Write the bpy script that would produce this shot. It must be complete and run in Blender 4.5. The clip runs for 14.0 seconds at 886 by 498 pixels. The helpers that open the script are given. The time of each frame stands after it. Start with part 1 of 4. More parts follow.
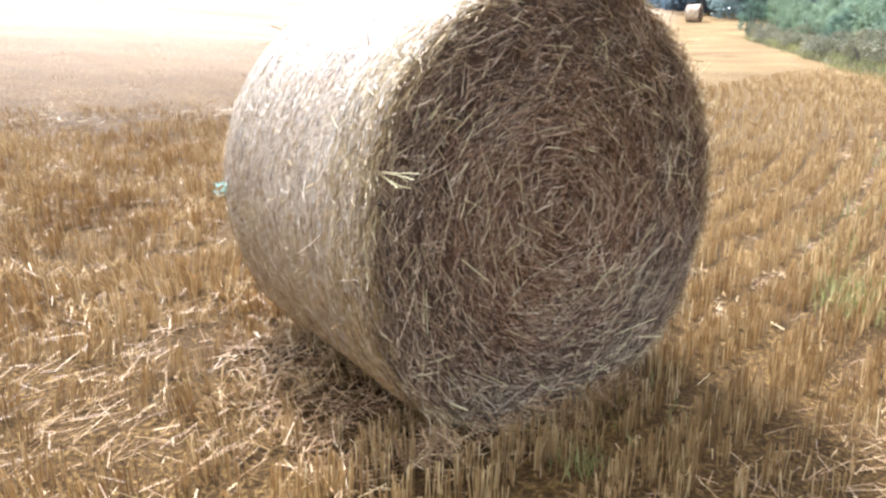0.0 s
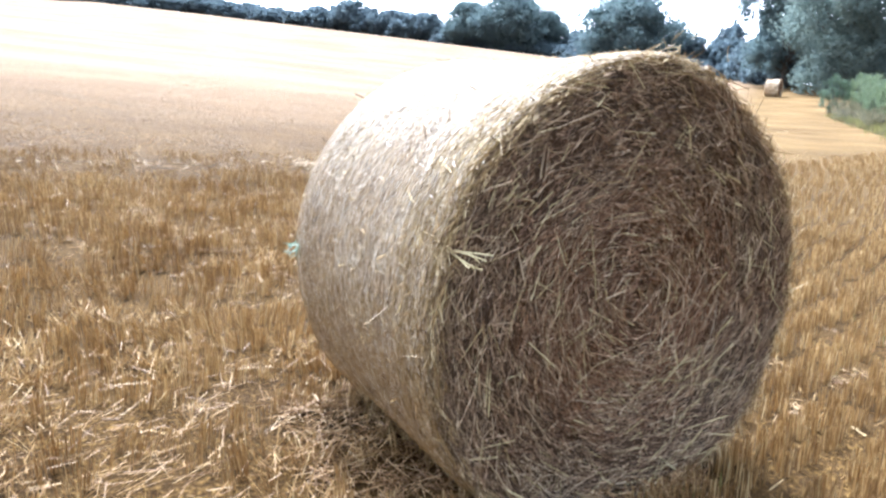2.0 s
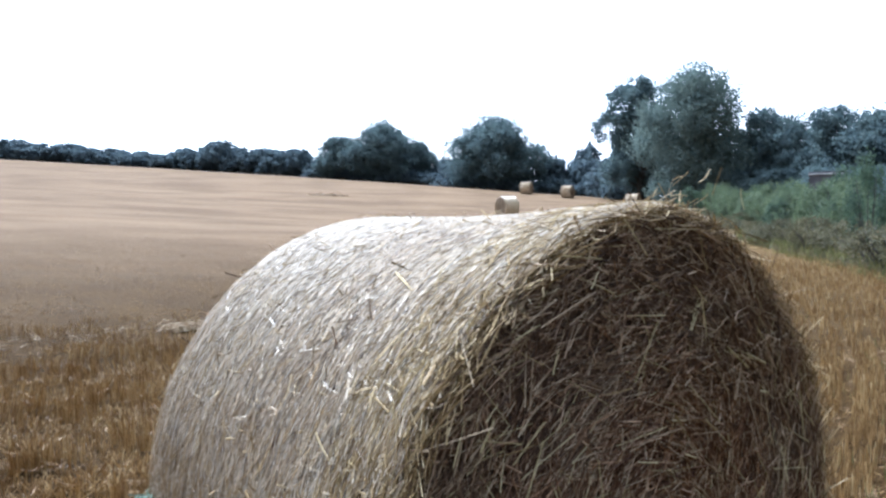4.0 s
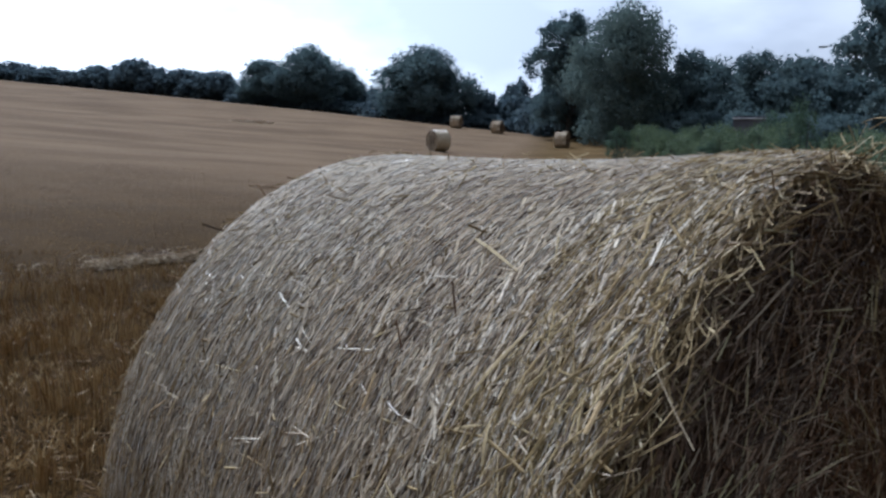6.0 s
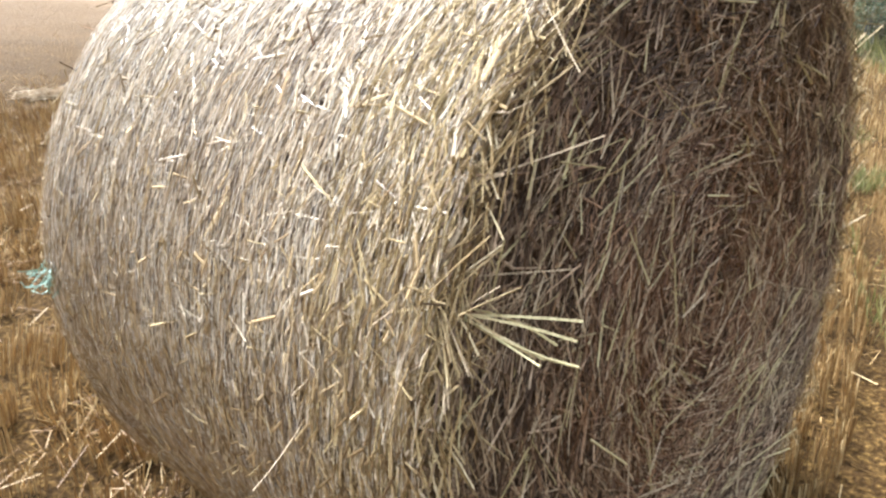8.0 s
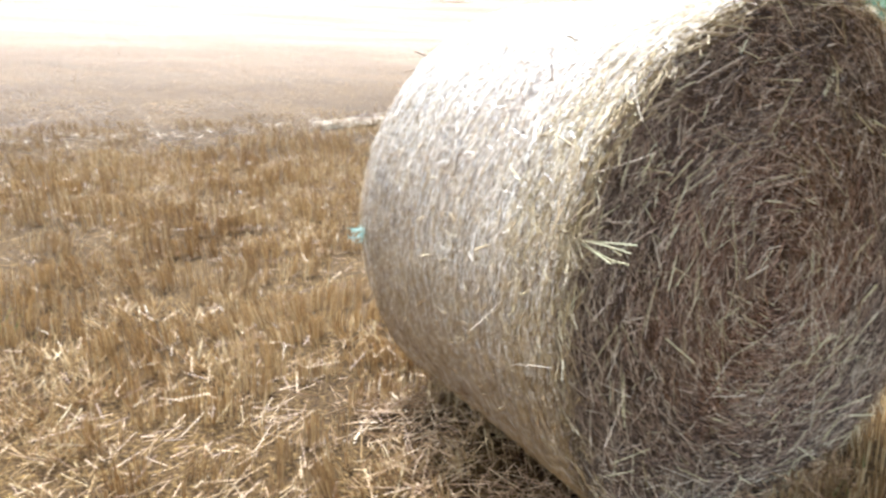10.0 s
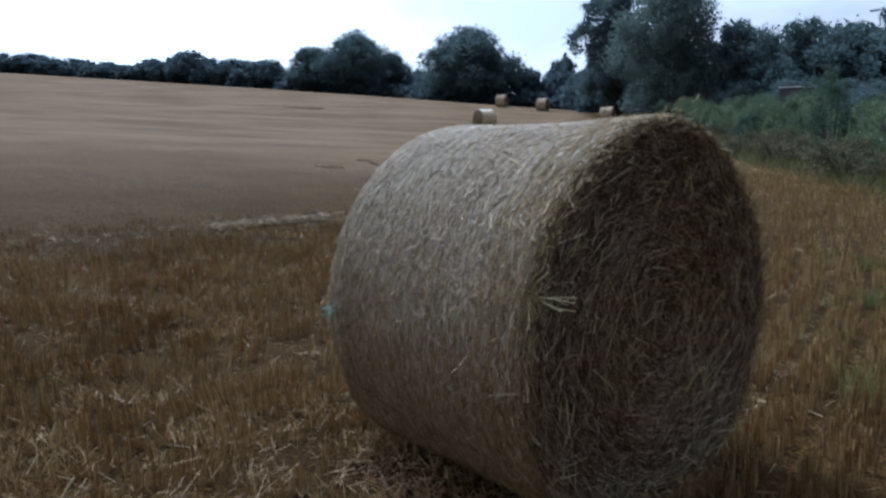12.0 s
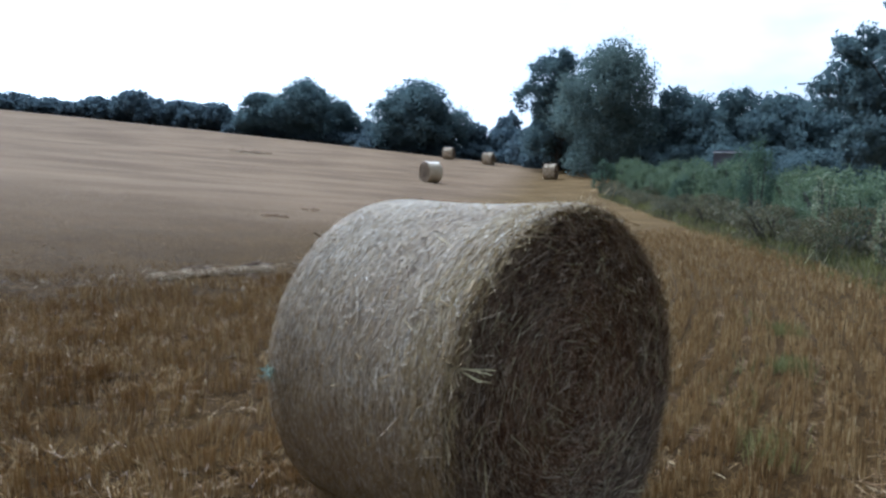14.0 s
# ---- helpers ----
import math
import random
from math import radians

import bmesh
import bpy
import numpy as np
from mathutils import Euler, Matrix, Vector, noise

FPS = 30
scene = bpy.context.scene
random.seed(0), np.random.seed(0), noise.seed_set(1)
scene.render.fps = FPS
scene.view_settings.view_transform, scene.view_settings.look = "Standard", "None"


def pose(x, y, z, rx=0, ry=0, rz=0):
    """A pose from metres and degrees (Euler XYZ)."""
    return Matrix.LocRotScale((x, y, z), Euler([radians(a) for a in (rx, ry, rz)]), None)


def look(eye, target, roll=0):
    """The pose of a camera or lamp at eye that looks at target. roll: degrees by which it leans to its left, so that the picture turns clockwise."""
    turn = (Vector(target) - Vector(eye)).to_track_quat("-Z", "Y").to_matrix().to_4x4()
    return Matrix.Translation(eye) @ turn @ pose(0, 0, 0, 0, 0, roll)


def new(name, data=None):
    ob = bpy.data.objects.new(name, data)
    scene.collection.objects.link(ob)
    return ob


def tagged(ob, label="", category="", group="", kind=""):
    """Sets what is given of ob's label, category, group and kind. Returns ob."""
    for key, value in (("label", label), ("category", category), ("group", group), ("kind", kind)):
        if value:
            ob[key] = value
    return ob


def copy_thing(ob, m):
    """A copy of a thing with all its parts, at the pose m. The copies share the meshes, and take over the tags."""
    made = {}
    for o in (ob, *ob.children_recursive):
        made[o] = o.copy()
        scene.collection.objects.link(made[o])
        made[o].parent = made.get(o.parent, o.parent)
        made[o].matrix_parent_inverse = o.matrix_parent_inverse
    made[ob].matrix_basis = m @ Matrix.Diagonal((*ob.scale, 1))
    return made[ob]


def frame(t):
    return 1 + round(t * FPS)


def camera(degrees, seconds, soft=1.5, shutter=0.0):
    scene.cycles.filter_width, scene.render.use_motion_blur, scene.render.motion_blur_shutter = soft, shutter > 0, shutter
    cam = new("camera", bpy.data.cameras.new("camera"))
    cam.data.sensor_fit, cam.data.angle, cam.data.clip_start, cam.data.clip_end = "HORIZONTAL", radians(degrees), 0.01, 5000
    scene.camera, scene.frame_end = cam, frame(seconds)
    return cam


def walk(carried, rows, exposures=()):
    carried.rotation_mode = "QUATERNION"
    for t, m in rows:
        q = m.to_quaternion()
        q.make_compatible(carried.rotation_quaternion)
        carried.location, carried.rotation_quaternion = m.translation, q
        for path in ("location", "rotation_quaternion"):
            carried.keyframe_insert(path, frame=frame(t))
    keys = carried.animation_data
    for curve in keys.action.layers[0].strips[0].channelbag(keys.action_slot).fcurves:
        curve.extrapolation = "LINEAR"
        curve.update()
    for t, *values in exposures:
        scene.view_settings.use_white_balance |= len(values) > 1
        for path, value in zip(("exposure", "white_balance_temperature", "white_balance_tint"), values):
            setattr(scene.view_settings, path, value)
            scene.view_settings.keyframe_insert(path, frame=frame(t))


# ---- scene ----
cam = camera(60.1, 14.0, soft=2.6, shutter=0.15)
PATH = [
    (0.0, pose(-1.759, -1.917, 1.407, 73.77, 0, -33.62) @ pose(0, 0, 0, 0, 0, -0.45)),
    (0.5, pose(-1.742, -1.913, 1.401, 72.42, 0, -33.97) @ pose(0, 0, 0, 0, 0, -0.23)),
    (1.0, pose(-1.760, -1.905, 1.421, 71.76, 0, -31.62) @ pose(0, 0, 0, 0, 0, 1.97)),
    (1.5, pose(-1.782, -1.910, 1.455, 74.52, 0, -29.01) @ pose(0, 0, 0, 0, 0, 2.49)),
    (2.0, pose(-1.754, -1.862, 1.465, 77.89, 0, -28.78) @ pose(0, 0, 0, 0, 0, 2.35)),
    (2.5, pose(-1.677, -1.668, 1.481, 80.46, 0, -36.24) @ pose(0, 0, 0, 0, 0, 0.90)),
    (3.0, pose(-1.653, -1.432, 1.518, 80.63, 0, -42.38) @ pose(0, 0, 0, 0, 0, 0.23)),
    (3.5, pose(-1.551, -1.272, 1.535, 83.48, 0, -40.61) @ pose(0, 0, 0, 0, 0, -0.97)),
    (3.7, pose(-1.485, -1.195, 1.552, 87.71, 0, -37.24) @ pose(0, 0, 0, 0, 0, -1.32)),
    (5.8, pose(-1.329, -0.533, 1.617, 82.29, 0, -43.25) @ pose(0, 0, 0, 0, 0, 0.09)),
    (6.0, pose(-1.324, -0.474, 1.594, 82.37, 0, -43.14) @ pose(0, 0, 0, 0, 0, 0.60)),
    (6.5, pose(-1.257, -0.354, 1.479, 78.49, 0, -43.27) @ pose(0, 0, 0, 0, 0, -0.40)),
    (7.0, pose(-1.197, -0.294, 1.377, 72.57, 0, -45.98) @ pose(0, 0, 0, 0, 0, 0.07)),
    (7.5, pose(-1.193, -0.359, 1.311, 69.53, 0, -47.50) @ pose(0, 0, 0, 0, 0, 0.74)),
    (7.7, pose(-1.246, -0.445, 1.339, 70.00, 0, -47.39) @ pose(0, 0, 0, 0, 0, -0.20)),
    (9.8, pose(-1.715, -1.306, 1.470, 73.68, 0, -33.40) @ pose(0, 0, 0, 0, 0, 0.36)),
    (10.0, pose(-1.821, -1.390, 1.499, 73.79, 0, -28.31) @ pose(0, 0, 0, 0, 0, -1.45)),
    (10.5, pose(-2.013, -1.424, 1.531, 80.17, 0, -22.37) @ pose(0, 0, 0, 0, 0, 0.26)),
    (11.0, pose(-2.205, -1.419, 1.543, 82.52, 0, -29.99) @ pose(0, 0, 0, 0, 0, -4.83)),
    (11.5, pose(-2.292, -1.468, 1.585, 83.26, 0, -36.46) @ pose(0, 0, 0, 0, 0, -3.84)),
    (12.0, pose(-2.497, -1.714, 1.564, 80.95, 0, -39.45) @ pose(0, 0, 0, 0, 0, -1.36)),
    (12.5, pose(-2.614, -1.907, 1.606, 79.35, 0, -45.51) @ pose(0, 0, 0, 0, 0, 0.33)),
    (13.0, pose(-2.606, -1.928, 1.629, 81.57, 0, -48.66) @ pose(0, 0, 0, 0, 0, 0.96)),
    (13.5, pose(-2.603, -1.925, 1.663, 83.32, 0, -47.50) @ pose(0, 0, 0, 0, 0, 2.35)),
    (14.0, pose(-2.623, -1.927, 1.695, 84.58, 0, -43.68) @ pose(0, 0, 0, 0, 0, 0.92)),
]
EXPOSURES = [(0.0, 1.68, 5480, 14), (1.5, 1.77, 5330, 14), (2.0, 1.52, 5370, 12), (2.5, 1.34, 5280, 11), (3.0, 0.67, 5100, 10), (3.7, 0.45, 5150, 10), (5.8, -1.24, 5200, 10), (6.5, -0.95, 5000, 12), (7.0, -0.30, 5400, 10), (7.5, 0.58, 5830, 10), (9.8, 1.60, 5330, 10), (10.0, 1.60, 5180, 10), (10.5, 1.0, 5050, 10), (11.5, -0.36, 4900, 10), (12.0, -1.06, 4950, 8), (12.5, 0.52, 4530, 3), (13.0, 0.75, 4590, 4), (14.0, -0.52, 4880, 7)]
walk(cam, PATH, EXPOSURES)

# ---- sky and sun: thin overcast, hazy sun from behind the field ----
SUN_AZ, SUN_EL = radians(6), radians(52)
world = bpy.data.worlds.new("sky")
scene.world = world
world.use_nodes = True
wn, wl = world.node_tree.nodes, world.node_tree.links
sky = wn.new("ShaderNodeTexSky")
sky.sky_type, sky.sun_disc = "NISHITA", False
sky.sun_elevation, sky.sun_rotation = SUN_EL, SUN_AZ
clouds = wn.new("ShaderNodeTexNoise")
clouds.inputs["Scale"].default_value, clouds.inputs["Detail"].default_value = 2.2, 6.0
cloud_ramp = wn.new("ShaderNodeValToRGB")
cloud_ramp.color_ramp.elements[0].position, cloud_ramp.color_ramp.elements[1].position = 0.40, 0.58
cloud_ramp.color_ramp.elements[0].color = (11.0, 11.3, 11.9, 1)
cloud_ramp.color_ramp.elements[1].color = (18.0, 17.9, 17.6, 1)
cloud_map, cloud_at = wn.new("ShaderNodeMapping"), wn.new("ShaderNodeTexCoord")
cloud_map.inputs["Scale"].default_value = (1.0, 1.0, 2.6)
wl.new(cloud_at.outputs["Generated"], cloud_map.inputs["Vector"])
wl.new(cloud_map.outputs["Vector"], clouds.inputs["Vector"])
wl.new(clouds.outputs["Fac"], cloud_ramp.inputs["Fac"])
cover = wn.new("ShaderNodeMix")
cover.data_type = "RGBA"
cover.inputs["Factor"].default_value = 0.93
wl.new(sky.outputs["Color"], cover.inputs["A"])
wl.new(cloud_ramp.outputs["Color"], cover.inputs["B"])
# the cloud is brightest round the veiled sun and dull on the far side of the sky
toward = wn.new("ShaderNodeVectorMath")
toward.operation = "DOT_PRODUCT"
toward.inputs[1].default_value = (math.sin(SUN_AZ) * math.cos(SUN_EL), math.cos(SUN_AZ) * math.cos(SUN_EL), math.sin(SUN_EL))
wl.new(cloud_at.outputs["Generated"], toward.inputs[0])
veil = wn.new("ShaderNodeMapRange")
veil.interpolation_type = "SMOOTHSTEP"
veil.inputs["From Min"].default_value, veil.inputs["From Max"].default_value = -0.02, 1.0
veil.inputs["To Min"].default_value, veil.inputs["To Max"].default_value = 0.26, 2.4
wl.new(toward.outputs["Value"], veil.inputs["Value"])
shaded = wn.new("ShaderNodeVectorMath")
shaded.operation = "SCALE"
wl.new(cover.outputs["Result"], shaded.inputs[0])
# haze whitens the sky towards the horizon
upward = wn.new("ShaderNodeSeparateXYZ")
wl.new(cloud_at.outputs["Generated"], upward.inputs[0])
haze = wn.new("ShaderNodeMapRange")
haze.interpolation_type = "SMOOTHSTEP"
haze.inputs["From Min"].default_value, haze.inputs["From Max"].default_value = 0.0, 0.55
haze.inputs["To Min"].default_value, haze.inputs["To Max"].default_value = 1.9, 1.0
wl.new(upward.outputs["Z"], haze.inputs["Value"])
glow = wn.new("ShaderNodeMath")
glow.operation = "MULTIPLY"
wl.new(veil.outputs["Result"], glow.inputs[0])
wl.new(haze.outputs["Result"], glow.inputs[1])
wl.new(glow.outputs["Value"], shaded.inputs["Scale"])
wl.new(shaded.outputs["Vector"], wn["Background"].inputs["Color"])
wn["Background"].inputs["Strength"].default_value = 0.066

sun = new("sun", bpy.data.lights.new("sun", "SUN"))
sun.data.energy, sun.data.angle, sun.data.color = 8.0, radians(9), (1.0, 0.97, 0.92)
sun_from = Vector((math.sin(SUN_AZ) * math.cos(SUN_EL), math.cos(SUN_AZ) * math.cos(SUN_EL), math.sin(SUN_EL)))
sun.matrix_world = look(sun_from * 50, (0, 0, 0))

rng = np.random.default_rng(7)


# ---- materials ----
def material(name, rough=0.8):
    m = bpy.data.materials.new(name)
    m.use_nodes = True
    n, l = m.node_tree.nodes, m.node_tree.links
    b = n["Principled BSDF"]
    b.inputs["Roughness"].default_value = rough
    b.inputs["Specular IOR Level"].default_value = 0.45
    return m, n, l, b


def ramp(n, stops):
    r = n.new("ShaderNodeValToRGB")
    while len(r.color_ramp.elements) < len(stops):
        r.color_ramp.elements.new(0.5)
    for e, (at, c) in zip(r.color_ramp.elements, stops):
        e.position, e.color = at, (*c, 1)
    return r


def noise_tex(n, l, scale, detail=4.0, coords=None, stretch=None):
    t = n.new("ShaderNodeTexNoise")
    t.inputs["Scale"].default_value, t.inputs["Detail"].default_value = scale, detail
    g = n.new("ShaderNodeNewGeometry") if coords is None else coords
    if stretch:
        mp = n.new("ShaderNodeMapping")
        mp.inputs["Scale"].default_value = stretch
        l.new(g.outputs["Position"], mp.inputs["Vector"])
        l.new(mp.outputs["Vector"], t.inputs["Vector"])
    else:
        l.new(g.outputs["Position"], t.inputs["Vector"])
    return t


def mixed(n, l, a, b, fac, mode="MIX"):
    x = n.new("ShaderNodeMix")
    x.data_type, x.blend_type = "RGBA", mode
    for key, v in (("A", a), ("B", b), ("Factor", fac)):
        if isinstance(v, (int, float)):
            x.inputs[key].default_value = v
        elif isinstance(v, tuple):
            x.inputs[key].default_value = (*v, 1)
        else:
            l.new(v, x.inputs[key])
    return x.outputs["Result"]


def straw_material(name, stops, rough=0.55, patch=0.35, patch_scale=1.5, patch_tone=(0.5, 0.4, 0.3), coat=0.0):
    """Straws: each its own tone, with stains along the heap and fine streaks."""
    m, n, l, b = material(name, rough)
    g = n.new("ShaderNodeNewGeometry")
    r = ramp(n, stops)
    l.new(g.outputs["Random Per Island"], r.inputs["Fac"])
    big = noise_tex(n, l, patch_scale, 3.0)
    sharp = ramp(n, [(0.4, (0, 0, 0)), (0.7, (patch, patch, patch))])
    l.new(big.outputs["Fac"], sharp.inputs["Fac"])
    c = mixed(n, l, r.outputs["Color"], patch_tone, sharp.outputs["Color"], "MULTIPLY")
    fine = noise_tex(n, l, 180.0, 2.0)
    fr = ramp(n, [(0.3, (0.75, 0.73, 0.7)), (0.7, (1.1, 1.1, 1.1))])
    l.new(fine.outputs["Fac"], fr.inputs["Fac"])
    c = mixed(n, l, c, fr.outputs["Color"], 1.0, "MULTIPLY")
    l.new(c, b.inputs["Base Color"])
    b.inputs["Specular IOR Level"].default_value = 0.45 if coat else 0.22
    b.inputs["Coat Weight"].default_value, b.inputs["Coat Roughness"].default_value = coat, 0.5
    return m


# side straw: bleached, and paler still to carry the whitish sheen
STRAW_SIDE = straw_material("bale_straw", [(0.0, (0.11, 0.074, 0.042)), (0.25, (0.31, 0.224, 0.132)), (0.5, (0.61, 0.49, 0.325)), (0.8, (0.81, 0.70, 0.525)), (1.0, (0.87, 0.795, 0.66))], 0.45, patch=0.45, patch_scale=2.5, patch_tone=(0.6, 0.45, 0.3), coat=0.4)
STRAW_RIM = straw_material("rim_straw", [(0.0, (0.175, 0.124, 0.06)), (0.4, (0.34, 0.255, 0.13)), (0.8, (0.52, 0.42, 0.24)), (1.0, (0.65, 0.56, 0.38))], 0.7, patch=0.3, patch_scale=4.0)
STRAW_CHAFF = straw_material("straw_chaff", [(0.0, (0.26, 0.19, 0.12)), (0.5, (0.46, 0.37, 0.25)), (1.0, (0.62, 0.53, 0.38))], 0.8, patch=0.3, patch_scale=2.5)
STRAW_LOW = straw_material("golden_side_straw", [(0.0, (0.12, 0.077, 0.034)), (0.4, (0.30, 0.207, 0.098)), (0.8, (0.49, 0.36, 0.19)), (1.0, (0.65, 0.52, 0.31))], 0.6, patch=0.5, patch_scale=6.0)
STRAW_SWEEP = straw_material("golden_rim_straw", [(0.0, (0.12, 0.08, 0.03)), (0.5, (0.30, 0.215, 0.098)), (1.0, (0.54, 0.43, 0.23))], 0.7, patch=0.4, patch_scale=5.0)
# face and heart straw: tones darkened for the end turned from the sun
STRAW_FACE_SHADED = straw_material("shaded_face_straw", [(0.0, (0.043, 0.029, 0.019)), (0.5, (0.148, 0.101, 0.066)), (0.85, (0.37, 0.272, 0.18)), (1.0, (0.70, 0.58, 0.42))], patch=0.6, patch_scale=3.5, patch_tone=(0.8, 0.54, 0.4))
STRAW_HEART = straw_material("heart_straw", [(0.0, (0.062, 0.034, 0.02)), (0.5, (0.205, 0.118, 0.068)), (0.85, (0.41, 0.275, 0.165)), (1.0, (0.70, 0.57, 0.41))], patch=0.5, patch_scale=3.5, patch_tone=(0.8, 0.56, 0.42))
# body colour darkened so that gaps between the straws look shaded
STRAW_CORE_SHADED = straw_material("shaded_packed_straw", [(0.0, (0.10, 0.07, 0.045)), (1.0, (0.13, 0.09, 0.06))], 0.9, patch=0.4, patch_scale=5.0)
STRAW_GOLD = straw_material("stubble_straw", [(0.0, (0.18, 0.105, 0.039)), (0.5, (0.36, 0.237, 0.10)), (0.85, (0.485, 0.35, 0.165)), (1.0, (0.65, 0.53, 0.30))], patch=0.4, patch_scale=0.9)
STRAW_FAR = straw_material("far_stubble_straw", [(0.0, (0.20, 0.142, 0.08)), (0.5, (0.29, 0.213, 0.125)), (1.0, (0.42, 0.33, 0.21))], patch=0.3, patch_scale=0.25)
STRAW_PALE = straw_material("loose_straw", [(0.0, (0.165, 0.094, 0.044)), (0.5, (0.305, 0.195, 0.096)), (0.85, (0.42, 0.295, 0.156)), (1.0, (0.54, 0.42, 0.25))], patch=0.45, patch_scale=1.6)
STRAW_YELLOW = straw_material("yellow_straw", [(0.0, (0.42, 0.36, 0.18)), (1.0, (0.70, 0.64, 0.38))], patch=0.1)


def earth_material():
    m, n, l, b = material("stubble_ground", 1.0)
    b.inputs["Specular IOR Level"].default_value = 0.08
    fine = noise_tex(n, l, 60.0, 8.0)
    r1 = ramp(n, [(0.3, (0.020, 0.011, 0.0035)), (0.5, (0.042, 0.024, 0.008)), (0.62, (0.085, 0.052, 0.017)), (0.75, (0.18, 0.115, 0.04))])
    l.new(fine.outputs["Fac"], r1.inputs["Fac"])
    mid = noise_tex(n, l, 1.3, 6.0)
    r2 = ramp(n, [(0.35, (0.75, 0.72, 0.7)), (0.65, (1.15, 1.12, 1.05))])
    l.new(mid.outputs["Fac"], r2.inputs["Fac"])
    c = mixed(n, l, r1.outputs["Color"], r2.outputs["Color"], 1.0, "MULTIPLY")
    # far field: bleached, trodden stubble in long streaks; golden where the rows still stand, darkened for shade of
    # absent stalks
    streak = noise_tex(n, l, 0.5, 5.0, None, (0.12, 1.1, 0.3))
    r3 = ramp(n, [(0.3, (0.141, 0.095, 0.056)), (0.5, (0.160, 0.110, 0.066)), (0.75, (0.190, 0.134, 0.083))])
    l.new(streak.outputs["Fac"], r3.inputs["Fac"])
    blotch = noise_tex(n, l, 0.22, 6.0, None, (0.7, 1.0, 0.3))
    r5 = ramp(n, [(0.36, (0.80, 0.78, 0.76)), (0.5, (0.98, 0.97, 0.96)), (0.62, (1.12, 1.11, 1.10))])
    l.new(blotch.outputs["Fac"], r5.inputs["Fac"])
    streaked = mixed(n, l, r3.outputs["Color"], r5.outputs["Color"], 1.0, "MULTIPLY")
    rows = noise_tex(n, l, 1.6, 4.0, None, (0.2, 0.2, 0.3))
    r4 = ramp(n, [(0.3, (0.072, 0.044, 0.016)), (0.5, (0.105, 0.066, 0.025)), (0.7, (0.145, 0.094, 0.040))])
    l.new(rows.outputs["Fac"], r4.inputs["Fac"])
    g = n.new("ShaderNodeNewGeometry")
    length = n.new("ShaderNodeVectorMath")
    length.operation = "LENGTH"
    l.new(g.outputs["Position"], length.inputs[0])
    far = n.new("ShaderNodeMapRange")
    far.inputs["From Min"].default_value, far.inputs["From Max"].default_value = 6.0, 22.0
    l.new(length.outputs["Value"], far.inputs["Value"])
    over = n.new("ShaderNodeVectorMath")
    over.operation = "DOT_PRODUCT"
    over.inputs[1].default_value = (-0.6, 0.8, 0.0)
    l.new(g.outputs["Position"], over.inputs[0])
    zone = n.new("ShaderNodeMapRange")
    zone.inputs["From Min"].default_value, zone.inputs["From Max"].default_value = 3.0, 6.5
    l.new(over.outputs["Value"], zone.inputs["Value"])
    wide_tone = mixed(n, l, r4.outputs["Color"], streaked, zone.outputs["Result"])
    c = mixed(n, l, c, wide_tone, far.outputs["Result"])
    l.new(c, b.inputs["Base Color"])
    bump = n.new("ShaderNodeBump")
    bump.inputs["Strength"].default_value, bump.inputs["Distance"].default_value = 0.8, 0.03
    l.new(fine.outputs["Fac"], bump.inputs["Height"])
    l.new(bump.outputs["Normal"], b.inputs["Normal"])
    return m


def leaf_material(name, stops, rough=0.6, through_light=0.25):
    m, n, l, b = material(name, rough)
    g = n.new("ShaderNodeNewGeometry")
    r = ramp(n, stops)
    l.new(g.outputs["Random Per Island"], r.inputs["Fac"])
    big = noise_tex(n, l, 0.7, 3.0)
    r2 = ramp(n, [(0.35, (0.8, 0.83, 0.83)), (0.65, (1.12, 1.1, 1.0))])
    l.new(big.outputs["Fac"], r2.inputs["Fac"])
    c = mixed(n, l, r.outputs["Color"], r2.outputs["Color"], 1.0, "MULTIPLY")
    l.new(c, b.inputs["Base Color"])
    t = n.new("ShaderNodeBsdfTranslucent")
    l.new(c, t.inputs["Color"])
    mix = n.new("ShaderNodeMixShader")
    mix.inputs[0].default_value = through_light
    l.new(b.outputs[0], mix.inputs[1])
    l.new(t.outputs[0], mix.inputs[2])
    l.new(mix.outputs[0], n["Material Output"].inputs["Surface"])
    return m


EARTH = earth_material()
# distance haze is put into these three leaf colours: bluer and paler than leaves
OAK_LEAF_HAZED = leaf_material("oak_leaves_hazed", [(0.0, (0.105, 0.15, 0.172)), (0.6, (0.115, 0.162, 0.178)), (1.0, (0.125, 0.172, 0.18))], 0.9, 0.5)
WILLOW_LEAF_HAZED = leaf_material("willow_leaves_hazed", [(0.0, (0.13, 0.175, 0.175)), (0.6, (0.145, 0.19, 0.183)), (1.0, (0.155, 0.20, 0.188))], 0.9, 0.5)
FAR_LEAF_HAZED = leaf_material("far_leaves", [(0.0, (0.095, 0.132, 0.17)), (1.0, (0.125, 0.168, 0.195))], 0.9, 0.5)
HEDGE_LEAF = leaf_material("hedge_leaves", [(0.0, (0.09, 0.13, 0.08)), (0.6, (0.13, 0.176, 0.103)), (1.0, (0.178, 0.222, 0.132))], 0.7, 0.4)
DARK_LEAF = leaf_material("elder_leaves", [(0.0, (0.055, 0.09, 0.065)), (0.7, (0.08, 0.125, 0.085)), (1.0, (0.11, 0.16, 0.11))], 0.7, 0.4)
BRAMBLE_LEAF = leaf_material("bramble_leaves", [(0.0, (0.07, 0.073, 0.042)), (0.6, (0.115, 0.109, 0.06)), (0.9, (0.165, 0.142, 0.082)), (1.0, (0.23, 0.185, 0.115))], 0.7, 0.4)
